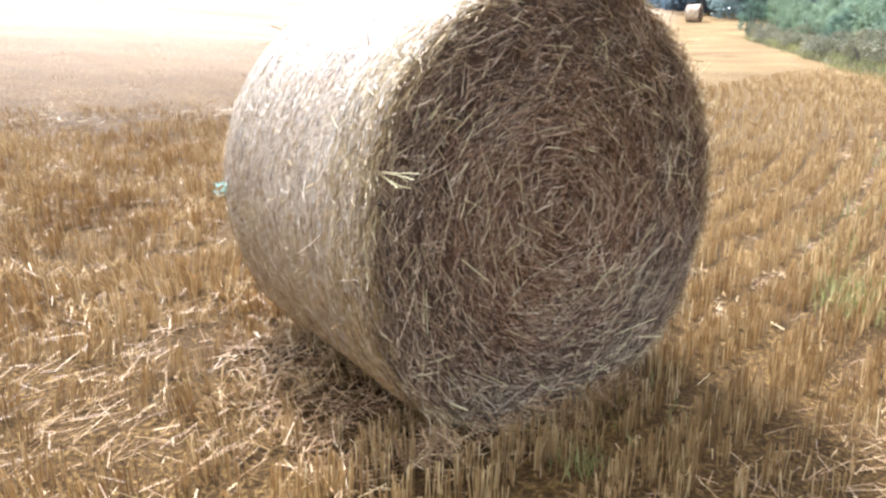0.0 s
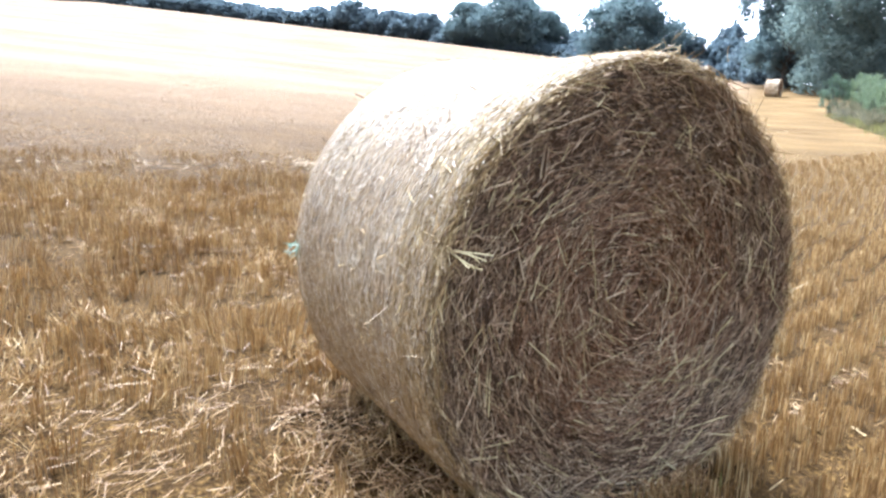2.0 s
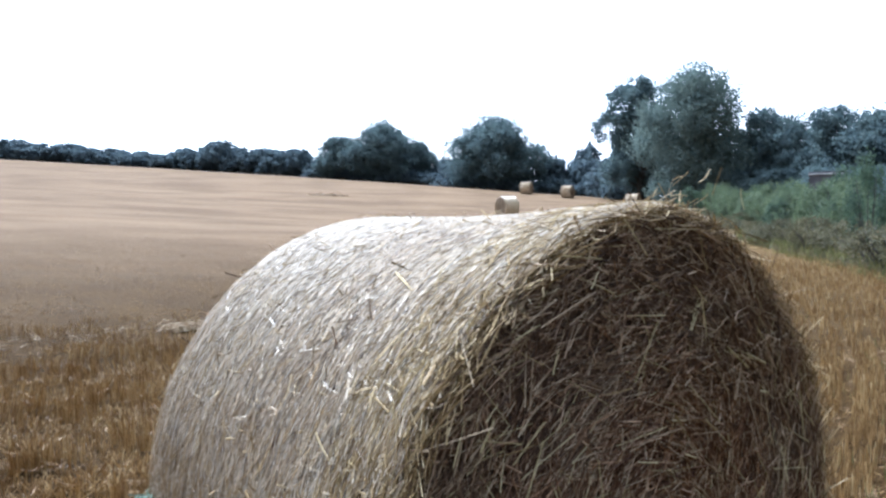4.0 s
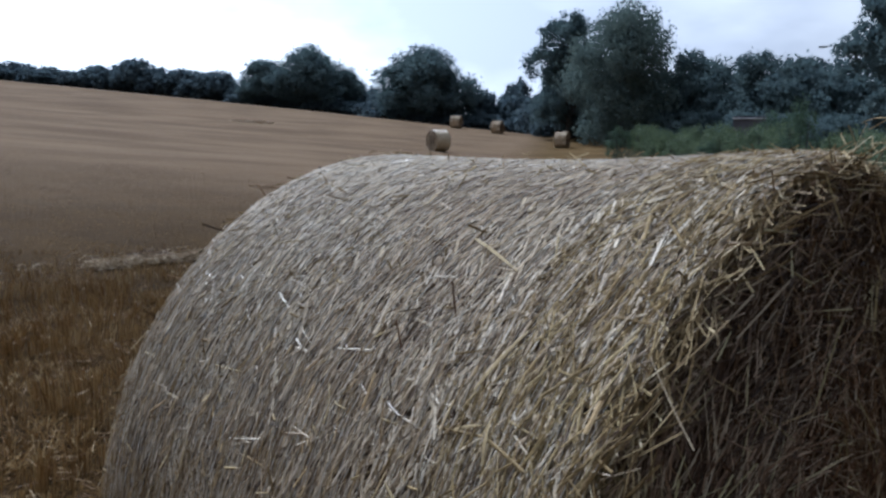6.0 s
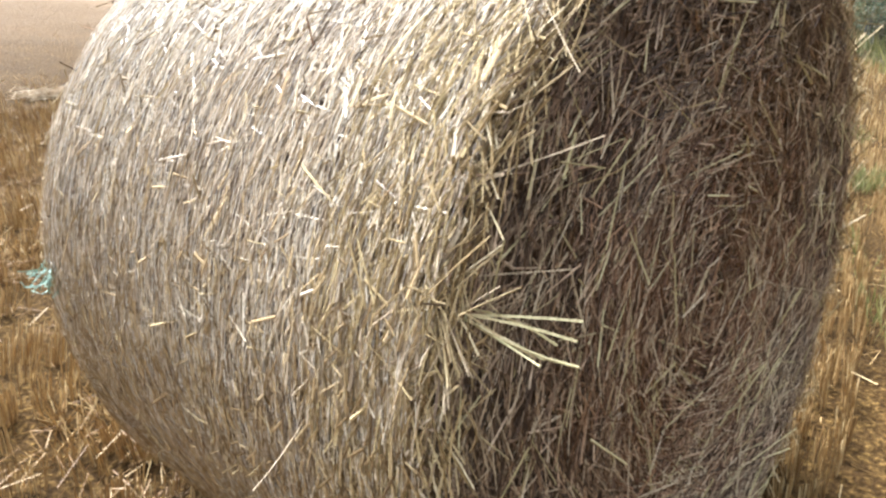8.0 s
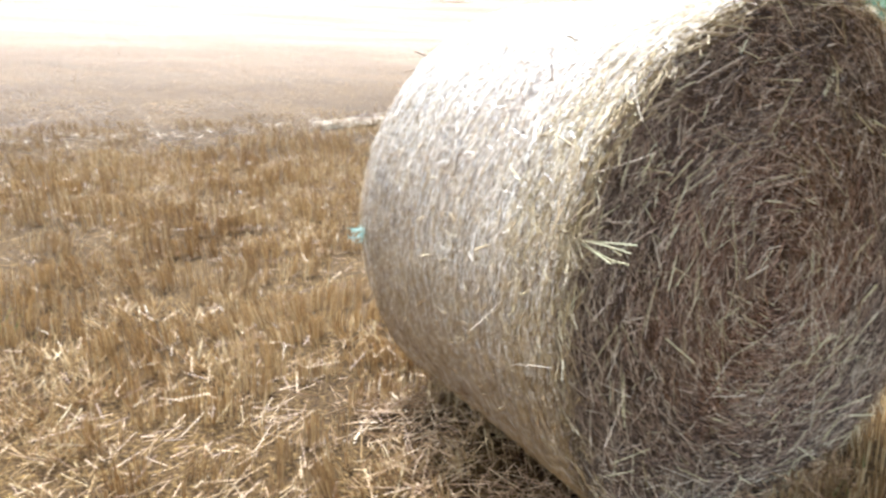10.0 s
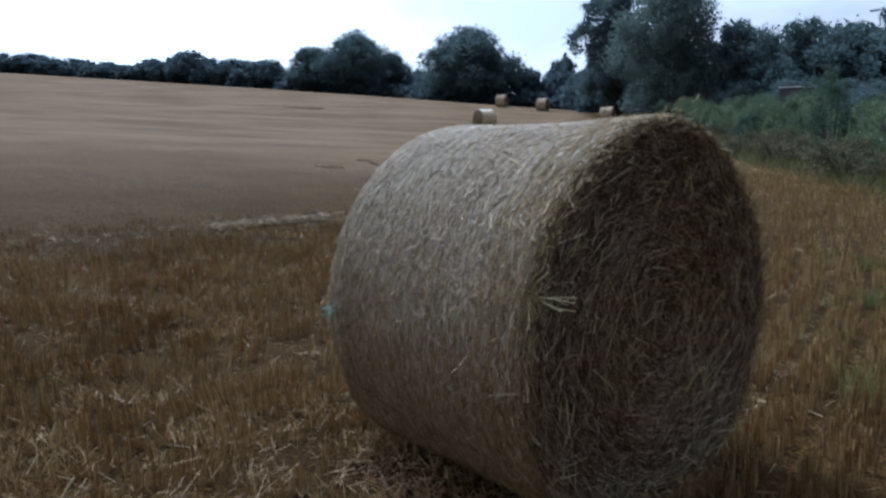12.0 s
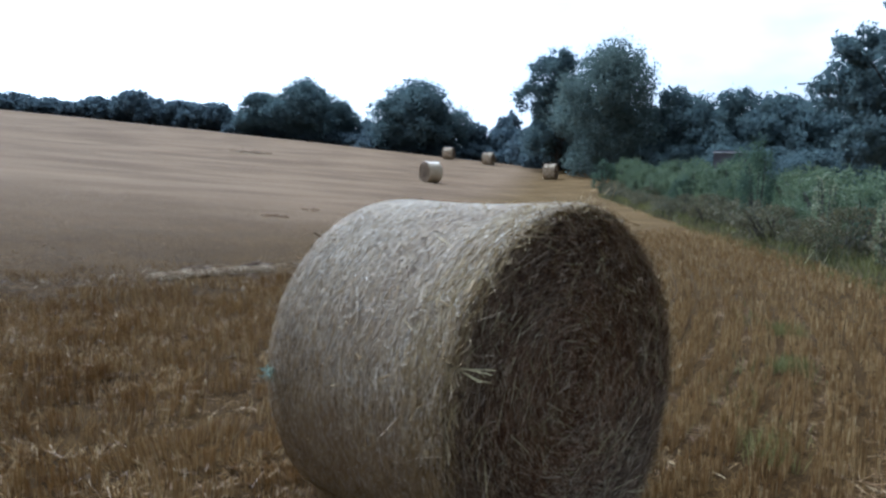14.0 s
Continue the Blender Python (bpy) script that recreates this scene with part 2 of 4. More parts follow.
SAGE_LEAF = leaf_material("pale_weed_leaves", [(0.0, (0.12, 0.15, 0.09)), (0.6, (0.20, 0.225, 0.14)), (1.0, (0.32, 0.33, 0.23))], 0.7, 0.4)
GRASS_LEAF = leaf_material("green_grass", [(0.0, (0.10, 0.112, 0.034)), (0.5, (0.165, 0.168, 0.056)), (1.0, (0.28, 0.25, 0.11))])
DRY_GRASS = leaf_material("dry_grass", [(0.0, (0.10, 0.095, 0.05)), (0.6, (0.16, 0.14, 0.08)), (1.0, (0.25, 0.21, 0.13))])


def bark_material():
    m, n, l, b = material("bark", 0.9)
    t = noise_tex(n, l, 6.0, 6.0, None, (1, 1, 0.2))
    r = ramp(n, [(0.3, (0.035, 0.034, 0.032)), (0.7, (0.085, 0.08, 0.073))])
    l.new(t.outputs["Fac"], r.inputs["Fac"])
    l.new(r.outputs["Color"], b.inputs["Base Color"])
    return m


BARK = bark_material()


def plain_material(name, c, rough=0.6, metal=0.0, vary=0.2, scale=6.0):
    m, n, l, b = material(name, rough)
    t = noise_tex(n, l, scale, 6.0)
    r = ramp(n, [(0.3, tuple(v * (1 - vary) for v in c)), (0.7, tuple(min(1, v * (1 + vary)) for v in c))])
    l.new(t.outputs["Fac"], r.inputs["Fac"])
    l.new(r.outputs["Color"], b.inputs["Base Color"])
    b.inputs["Metallic"].default_value = metal
    return m


NET = plain_material("net_thread", (0.80, 0.77, 0.70), 0.3, 0.0, 0.15, 30.0)
TWINE = plain_material("green_net_end", (0.27, 0.40, 0.33), 0.6, 0.0, 0.3, 40.0)
STEEL = plain_material("galvanised_steel", (0.32, 0.34, 0.36), 0.5, 0.8)
LAMP_GLASS = plain_material("lamp_lens", (0.75, 0.76, 0.74), 0.25)
PALE_TIN = plain_material("pale_roof_sheet", (0.42, 0.44, 0.46), 0.5, 0.2, 0.25, 1.5)
# wall tin: base colour lowered to include the shade under the trees
TIN_SHADED = plain_material("weathered_tin_shaded", (0.10, 0.10, 0.12), 0.6, 0.2, 0.25, 1.5)


# ---- mesh helpers ----
def raw_mesh(name, verts, faces, mat, parent=None, label="", smooth=False):
    """One mesh object from arrays: verts (n, 3), faces (m, k)."""
    me = bpy.data.meshes.new(name)
    faces = np.asarray(faces, np.int32)
    k = faces.shape[1]
    me.vertices.add(len(verts))
    me.vertices.foreach_set("co", np.asarray(verts, np.float32).ravel())
    me.loops.add(faces.size)
    me.loops.foreach_set("vertex_index", faces.ravel())
    me.polygons.add(len(faces))
    me.polygons.foreach_set("loop_start", np.arange(0, faces.size, k, dtype=np.int32))
    me.polygons.foreach_set("use_smooth", np.full(len(faces), smooth))
    me.update(calc_edges=True)
    me.materials.append(mat)
    ob = new(name, me)
    if parent:
        ob.parent = parent
    if label:
        tagged(ob, label)
    return ob


def part(name, bm, mat, parent, label=""):
    me = bpy.data.meshes.new(name)
    bm.to_mesh(me)
    bm.free()
    me.materials.append(mat)
    ob = new(name, me)
    ob.parent = parent
    if label:
        tagged(ob, label)
    return ob


def empty(name, m=None):
    ob = new(name)
    ob.empty_display_size = 0.1
    if m is not None:
        ob.matrix_basis = m
    return ob


def unit(v):
    return v / np.maximum(np.linalg.norm(v, axis=-1, keepdims=True), 1e-9)


def straws(p, d, length, radius, sag=None, segs=1, flat=1.0, face_to=None):
    """Three-sided straws from p along d; sag bows their middle; flat squeezes them towards face_to."""
    n = len(p)
    d = unit(d)
    if face_to is None:
        ref = np.tile((0.31, 0.22, 0.92), (n, 1))
        ref[np.abs((ref * d).sum(1)) > 0.9] = (0.9, 0.1, -0.4)
    else:
        ref = face_to
    a = unit(np.cross(d, ref))
    b = np.cross(a, d)
    turn = rng.uniform(0, 2 * np.pi, n) if face_to is None else np.full(n, np.pi / 2)
    rings = []
    for k in range(segs + 1):
        f = k / segs
        c = p + d * (length * f)[:, None]
        if sag is not None:
            c = c + sag * (4 * f * (1 - f))
        for j in range(3):
            w = turn + j * 2 * np.pi / 3
            rings.append(c + a * (np.cos(w) * radius)[:, None] + b * (np.sin(w) * radius * flat)[:, None])
    verts = np.stack(rings, 1).reshape(-1, 3)
    base = (np.arange(n) * 3 * (segs + 1))[:, None]
    quads = []
    for k in range(segs):
        for j in range(3):
            i, i2 = 3 * k + j, 3 * k + (j + 1) % 3
            quads.append(base + np.array([[i, i2, i2 + 3, i + 3]]))
    return verts, np.stack(quads, 1).reshape(-1, 4)


def leaves(p, d, up, length, width):
    """Folded pointed leaves: four corners each, two faces."""
    d = unit(d)
    side = unit(np.cross(d, up))
    lift = unit(np.cross(side, d))
    tip = p + d * length[:, None]
    mid = p + d * (length * 0.45)[:, None]
    s = side * (width / 2)[:, None]
    h = lift * (width * 0.18)[:, None]
    verts = np.stack([p, mid + s + h, tip, mid - s + h], 1).reshape(-1, 3)
    base = (np.arange(len(p)) * 4)[:, None, None]
    faces = base + np.array([[[0, 1, 2], [0, 2, 3]]])
    return verts, faces.reshape(-1, 3)


def far_leaves(p, d, up, length, width):
    """Pointed leaves of one face each, for crowns that stay far off."""
    d = unit(d)
    side = unit(np.cross(d, up)) * (width / 2)[:, None]
    verts = np.stack([p + side, p + d * length[:, None], p - side], 1).reshape(-1, 3)
    return verts, np.arange(len(p) * 3).reshape(-1, 3)


def sphere_dirs(n):
    return unit(rng.normal(size=(n, 3)))


_GRID = rng.random((256, 256))


def value_noise(x, y, scale):
    x, y = x / scale + 71.3, y / scale + 37.7
    i, j = np.floor(x).astype(int), np.floor(y).astype(int)
    u, v = x - i, y - j
    u, v = u * u * (3 - 2 * u), v * v * (3 - 2 * v)
    g = lambda a, b: _GRID[a % 256, b % 256]
    return (g(i, j) * (1 - u) + g(i + 1, j) * u) * (1 - v) + (g(i, j + 1) * (1 - u) + g(i + 1, j + 1) * u) * v


# ---- ground: one sheet, rising to the field's far edge ----
ROW_X, ROW_Y = 0.77, 0.64          # way the drill rows run along the hedge
KNOT_S = [-60, 0, 30, 54, 74, 95, 115, 140, 200]
KNOT_Z = [0, 0, 0.1, 0.45, 1.6, 3.0, 3.4, 3.5, 3.5]


def row_coords(x, y):
    return x * ROW_X + y * ROW_Y, -x * ROW_Y + y * ROW_X


def from_rows(s, q):
    return s * ROW_X - q * ROW_Y, s * ROW_Y + q * ROW_X


def height(x, y, rough=True):
    s, q = row_coords(x, y)
    qc = np.clip(q, 0, 100)
    z = np.interp(s, KNOT_S, KNOT_Z) + 0.1 * (np.sqrt(qc**2 + 0.36) - 0.6) - 0.00008 * qc**2
    if rough:
        z = z + 0.03 * (value_noise(x, y, 0.35) - 0.5) + 0.04 * (value_noise(x, y, 1.7) - 0.5)
    return z


def ground_sheet():
    a = np.sinh(np.linspace(-8.2, 8.2, 250))
    a = a / a[-1] * 2500
    gx, gy = np.meshgrid(a, a, indexing="ij")
    gz = height(gx, gy)
    verts = np.stack([gx, gy, gz], -1).reshape(-1, 3)
    i = np.arange(249)
    ii, jj = np.meshgrid(i, i, indexing="ij")
    k = (ii * 250 + jj).ravel()
    faces = np.stack([k, k + 250, k + 251, k + 1], 1)
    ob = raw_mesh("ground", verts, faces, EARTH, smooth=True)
    return tagged(ob, "harvested field of brown soil with straw stubble, rising gently", "ground", kind="structure")


ground_sheet()


def zone_edge(x, y):
    """Over 0 beyond the wheel track that parts the near stubble from the flattened far field."""
    return y - (6.0 + 0.26 * x) + 0.6 * (value_noise(x, y, 0.8) - 0.5) + 0.5 * (value_noise(x, y, 0.2) - 0.5)


def under_bale(x, y, grow=0.0):
    return (np.abs(x) < 0.42 + grow) & (y > 0.03 - grow) & (y < 1.14 + grow)


def ahead(x, y):
    return (x + 2.9) * 0.6 + (y + 2.3) * 0.8 > 0.5


def row_bend(x):
    """The drill rows swing round: nearly across the view by the bale, along the hedge further off."""
    return 0.18 * x + 0.0245 * np.clip(x, 0, 13) ** 2 + 0.637 * np.maximum(x - 13, 0)


BAND = 0.34


def trodden(x, y):
    """The side of the field where the stalks are knocked about; by the bale's face the rows still stand."""
    return (x < 0.8 * y - 0.6) & ~((y < 0.22) & (x > -1.25))


def tussocks(r1, step, stalks, behind):
    """Places of cut stalks: small bunches along twin rows, with bare gaps between the rows; also how far each stands off its bunch."""
    X, K = np.meshgrid(np.arange(-r1 - 1 if behind else -5.5, r1, step), np.arange(int(-min(r1, 8.0) / BAND), int(r1 / BAND) + 1), indexing="ij")
    X = np.concatenate([X.ravel(), X.ravel() + step / 4, X.ravel() + step / 2, X.ravel() + 3 * step / 4])
    W = np.concatenate([K.ravel() * BAND + q for q in (0.075, 0.135, 0.195, 0.255)])
    X = X + rng.normal(0, step * 0.28, len(X))
    W = W + rng.normal(0, 0.009 if step < 0.1 else 0.020, len(W)) + 0.03 * (value_noise(X, W, 0.7) - 0.5)
    loose = trodden(X, W + row_bend(X))
    W = W + rng.normal(0, 0.05, len(W)) * loose
    # here and there a stray bunch stands in the gap between two bands
    stray = (rng.random(len(X)) < 0.06) & (value_noise(X, W, 0.5) > 0.4)
    W = W + np.where(stray, rng.uniform(0.05, 0.12, len(W)), 0)
    ok = rng.random(len(X)) < 0.9
    X, W = X[ok], W[ok]
    count = np.clip((stalks * rng.lognormal(0, 0.35, len(X))).astype(int), 2, 3 * stalks)
    off = rng.normal(0, 1, (int(count.sum()), 2)) * np.array([0.018, 0.009]) * max(1.0, step / 0.12)
    return np.repeat(X, count) + off[:, 0], np.repeat(W, count) + off[:, 1], off


def stubble(name, r0, r1, step, stalks, radius, tall, mat, label, beyond=None, fade=0.0, behind=False):
    """Cut stalks in drilled rows between two distances from the bale."""
    x, w, off = tussocks(r1, step, stalks, behind)
    n = len(x)
    y = w + row_bend(x)
    dist = np.hypot(x + 1.0, y - 0.3) * (1 + rng.normal(0, 0.07, n))
    clump = value_noise(x + 3, y, 0.25) * 0.6 + value_noise(x, y, 0.8) * 0.4
    left = trodden(x, y) & (x < 2.5)
    keep = (dist >= r0) & (dist < r1) & (ahead(x, y) != behind) & ~under_bale(x, y) & (clump > np.where(left, 0.35, 0.2))
    keep &= left | (value_noise(x, y, 0.085) > 0.24)
    keep &= rng.random(n) < 1 - fade * np.clip((dist - r0) / (r1 - r0), 0, 1)
    side = np.arctan2(y + 2.0, x + 2.6)
    keep &= behind | (side > radians(-22)) & (side < radians(118))
    keep &= row_coords(x, y)[1] > -5.5
    flat = zone_edge(x, y) > 0
    if beyond is not None:
        keep &= flat if beyond else ~flat
    keep &= ~(flat & (rng.random(n) < 0.35))
    keep &= ~((y < -0.98 + 0.13 * x + 0.3 * value_noise(x, y, 0.5)) & (x > 0.0) & (x < 9) & (rng.random(n) < 0.8))
    # trodden ground beside the bale keeps fewer stalks
    trod = np.exp(-(((x + 1.5) / 0.8) ** 2 + ((y - 0.7) / 0.7) ** 2))
    keep &= rng.random(n) > 0.45 * trod
    keep &= ~((((x + 0.60) / 0.26) ** 2 + ((y - 0.36) / 0.13) ** 2) < 1)
    x, y, left, off = x[keep], y[keep], left[keep], off[keep]
    n = len(x)
    trampled = zone_edge(x, y) > 0
    h = tall * rng.uniform(0.8, 1.05, n) * (0.85 + 0.3 * value_noise(x, y, 0.28)) * np.where(trampled, 0.7, 1.0)
    lean = rng.normal(0, 0.05, (n, 2)) * np.where(trampled, 4.0, 1.0)[:, None] + off * 1.6
    swirl = (value_noise(x, y, 2.0) > 0.2) & left
    lean[:, 0] += 0.5 * (value_noise(x, y, 0.45) - 0.5) * swirl
    lean[:, 1] += 0.5 * (value_noise(x + 9, y - 4, 0.45) - 0.5) * swirl
    broken = left & (value_noise(x, y, 0.3) > 0.66)
    lean += rng.normal(0, 0.8, (n, 2)) * broken[:, None]
    d = np.stack([lean[:, 0], lean[:, 1], np.ones(n)], 1)
    bent = rng.random(n) < np.where(left, 0.08, 0.03)
    d[bent, :2] *= 4
    p = np.stack([x, y, height(x, y) - 0.015], 1)
    v, f = straws(p, d, h, radius * rng.uniform(0.7, 1.3, n))
    return tagged(raw_mesh(name, v, f, mat), label, "stubble", kind="stuff")


stubble("stubble", 0, 7.4, 0.065, 10, 0.0019, 0.125, STRAW_GOLD, "golden cut straw stubble standing in drill rows", None, 0.35)
stubble("stubble", 0, 4.2, 0.14, 3, 0.0032, 0.16, STRAW_GOLD, "golden cut straw stubble where the walk begins", None, 0.3, True)
stubble("stubble", 6.5, 22, 0.15, 4, 0.0042, 0.13, STRAW_GOLD, "golden brown straw stubble in rows across the field", False, 0.3)
stubble("stubble", 5.5, 20, 0.28, 2, 0.0028, 0.045, STRAW_FAR, "flattened greyish stubble beyond the wheel track", True)


def litter(name, x, y, lift, length, radius, mat, label, slope=0.12, along=None):
    n = len(x)
    a = rng.uniform(0, 2 * np.pi, n) if along is None else rng.normal(along, 0.45, n)
    d = np.stack([np.cos(a), np.sin(a), rng.normal(0, slope, n)], 1)
    ln = length * rng.uniform(0.35, 1.3, n)
    p = np.stack([x, y, height(x, y) + lift * rng.random(n) + 0.008], 1) - unit(d) * (ln / 2)[:, None]
    p[:, 2] = np.maximum(p[:, 2], height(p[:, 0], p[:, 1]) + 0.004)
    sag = rng.normal(0, 0.012, (n, 3))
    v, f = straws(p, d, ln, radius * rng.uniform(0.7, 1.3, n), sag, 2 if length > 0.18 else 1)
    return tagged(raw_mesh(name, v, f, mat), label, "loose straw", kind="stuff")


def litter_spots(n, r, keep_by):
    rad, ang = r * np.sqrt(rng.random(n)), rng.uniform(radians(-30), radians(120), n)
    x, y = -2.4 + rad * np.cos(ang), -2.0 + rad * np.sin(ang)
    k = keep_by(x, y) & ~under_bale(x, y)
    return x[k], y[k]


lx, ly = litter_spots(11500, 9.0, lambda x, y: (trodden(x, y) | (y < -0.6 + 0.1 * x) | (value_noise(x, y, 0.3) > 0.86)) & (value_noise(x, y, 0.5) * 0.6 + value_noise(x, y, 0.15) * 0.4 > 0.42))
litter("loose_straw", lx, ly, 0.08, 0.10, 0.0013, STRAW_PALE, "pale loose straw strewn over the stubble")
lx, ly = litter_spots(5200, 9.0, lambda x, y: ~trodden(x, y) & (y > -1.2))
litter("loose_straw", lx, ly, 0.03, 0.09, 0.0016, STRAW_GOLD, "short chaff lying between the stubble rows", 0.2)
lx, ly = litter_spots(20000, 10.5, lambda x, y: trodden(x, y) & (value_noise(x, y, 0.6) * 0.6 + value_noise(x, y, 0.2) * 0.4 > 0.45))
litter("loose_straw", lx, ly, 0.13, 0.10, 0.0014, STRAW_PALE, "golden broken straw lying over the stubble", 0.3)
lx, ly = -1.45 + rng.normal(0, 0.7, 800), 0.7 + rng.normal(0, 0.6, 800)
k = ~under_bale(lx, ly, 0.05)
litter("loose_straw", lx[k], ly[k], 0.10, 0.15, 0.0012, STRAW_PALE, "thick mat of loose straw beside the bale", 0.12, 0.6)
lx, ly = rng.uniform(-0.62, 0.36, 500), -np.abs(rng.normal(0.02, 0.07, 500))
litter("loose_straw", lx, ly, 0.11, 0.11, 0.0014, STRAW_PALE, "tangled straw fallen along the foot of the bale", 0.5)
lx, ly = rng.uniform(-0.95, -0.42, 900), rng.uniform(-0.1, 1.1, 900)
litter("loose_straw", lx, ly, 0.07, 0.12, 0.0015, STRAW_PALE, "brown straw dropped along the foot of the bale", 0.35)
lx = rng.uniform(0.0, 8.0, 5200)
ly = -0.98 + 0.13 * lx - np.abs(rng.normal(0, 0.5, 5200)) + rng.normal(0.03, 0.16, 5200)
litter("loose_straw", lx, ly, 0.06, 0.13, 0.0015, STRAW_PALE, "pale swath of threshed straw beside the rows")
lx = rng.uniform(0.9, 7.5, 1000)
ly = row_bend(lx) + rng.choice([0.0, -0.68, 0.34], 1000, p=[0.6, 0.3, 0.1]) + rng.normal(-0.005, 0.045, 1000)
k = value_noise(lx, ly, 0.35) > 0.45
litter("loose_straw", lx[k], ly[k], 0.03, 0.08, 0.0017, STRAW_PALE, "bleached chaff and broken straw lying in the gap between rows", 0.15)
lx = rng.uniform(-9, 4.5, 450)
ly = 6.75 + np.where(lx > 0, 0.3, 0.13) * lx + rng.normal(0, 0.10, 450)
litter("loose_straw", lx, ly, 0.04, 0.18, 0.003, STRAW_CHAFF, "pale line of straw along a wheel track")
lx = rng.uniform(1.1, 3.0, 1500)
litter("loose_straw", lx, 6.55 + 0.3 * lx + rng.normal(0, 0.06, 1500), 0.06, 0.12, 0.0030, STRAW_CHAFF, "bleached straw heaped along a wheel track")


# ---- the round bale ----
R, WIDE, ZC = 0.776, 1.17, 0.776


def bale_form(a, y):
    """How far the drum departs from round at the angle a and depth y: flared rims, a crest over the front, a sagging foot."""
    a = np.mod(a, 2 * np.pi)
    flare = 0.010 * (2 * np.clip(y / WIDE, 0, 1) - 1) ** 2
    crest = 0.030 * np.exp(-(((a - radians(86)) / radians(20)) ** 2) - (y / 0.38) ** 2)
    sag = 0.032 * (np.exp(-(((a - radians(220)) / radians(15)) ** 2)) + np.exp(-(((a - radians(320)) / radians(15)) ** 2)))
    waist = -0.016 * np.exp(-(((a - radians(178)) / radians(18)) ** 2) - (y / 0.3) ** 2)
    return 1 + flare + crest + sag + waist


def bale_core(name, radius, wide, mat, parent, label):
    """Solid of the bale: a drum with rounded rims, slightly dished and uneven faces."""
    prof = [(0.0, 0.018), (0.25, 0.012), (0.5, 0.008), (0.8, 0.004), (0.93, 0.006), (0.975, 0.018), (1.0, 0.06)]
    prof = [(r * radius, y) for r, y in prof] + [(radius, 0.06 + (wide - 0.12) * t) for t in np.linspace(0.04, 0.96, 24)]
    prof += [(r * radius, wide - y) for r, y in ((1.0, 0.06), (0.975, 0.018), (0.93, 0.006), (0.8, 0.004), (0.5, 0.008), (0.25, 0.012), (0.0, 0.018))]
    m = 160
    ang = np.linspace(0, 2 * np.pi, m, endpoint=False)
    verts, faces = [], []
    for r, y in prof:
        rr = r * bale_form(ang, y) * (1 + 0.005 * np.sin(3 * ang + 5 * y) + 0.005 * np.sin(11 * ang - 9 * y))
        verts.append(np.stack([rr * np.cos(ang), np.full(m, y), rr * np.sin(ang)], 1))
    verts = np.concatenate(verts)
    verts += rng.normal(0, 0.0035, verts.shape)
    i = np.arange(m)
    for k in range(len(prof) - 1):
        faces.append(np.stack([k * m + i, k * m + (i + 1) % m, (k + 1) * m + (i + 1) % m, (k + 1) * m + i], 1))
    verts[:, 2] = np.maximum(verts[:, 2], -0.985 * radius)
    return raw_mesh(name, verts, np.concatenate(faces), mat, parent, label, smooth=True)


def wrap_straws(n, radius, wide, length, thick, skew=0.3, lift=0.008, wild=0.22, flat=0.45, rise=0.035, about=None):
    """Straws pressed round the drum, most along its turn."""
    a = np.where(rng.random(n) < 0.74, rng.uniform(radians(62), radians(245), n), rng.uniform(0, 2 * np.pi, n))
    if about is not None:
        a = radians(about) + radians(27) * rng.normal(0, 1, n)
    y = rng.uniform(0.0, wide, n)
    rad = radius * bale_form(a, y) + rng.uniform(-0.008, lift, n)
    edge = np.minimum(y, wide - y)
    rad -= 0.014 * np.exp(-edge / 0.014)
    out = np.stack([np.cos(a), np.zeros(n), np.sin(a)], 1)
    tan = np.stack([-np.sin(a), np.zeros(n), np.cos(a)], 1)
    ax = np.tile((0.0, 1.0, 0.0), (n, 1))
    th = rng.normal(0.08, skew, n) + np.where(rng.random(n) < wild, rng.uniform(-1.5, 1.5, n), 0)
    flip = np.where(rng.random(n) < 0.5, -1, 1)[:, None]
    d = flip * (tan * np.cos(th)[:, None] + ax * np.sin(th)[:, None]) + out * rng.normal(0.0, rise, n)[:, None]
    ln = length * np.clip(rng.lognormal(-0.15, 0.5, n), 0.25, 2.2)
    mid = out * rad[:, None] + ax * y[:, None]
    p = mid - unit(d) * (ln / 2)[:, None]
    bow = out * (0.9 * (ln**2) / (8 * radius) * np.cos(th) ** 2)[:, None]
    p = p - bow * 0.5
    over = np.where(p[:, 1] < -0.02, -0.02 - p[:, 1], 0)
    p[:, 1] += over
    return straws(p, d, ln, thick * np.clip(rng.lognormal(-0.1, 0.4, n), 0.4, 2.4), bow + rng.normal(0, 0.002, (n, 3)), 1 if length < 0.12 else 2, flat, out)


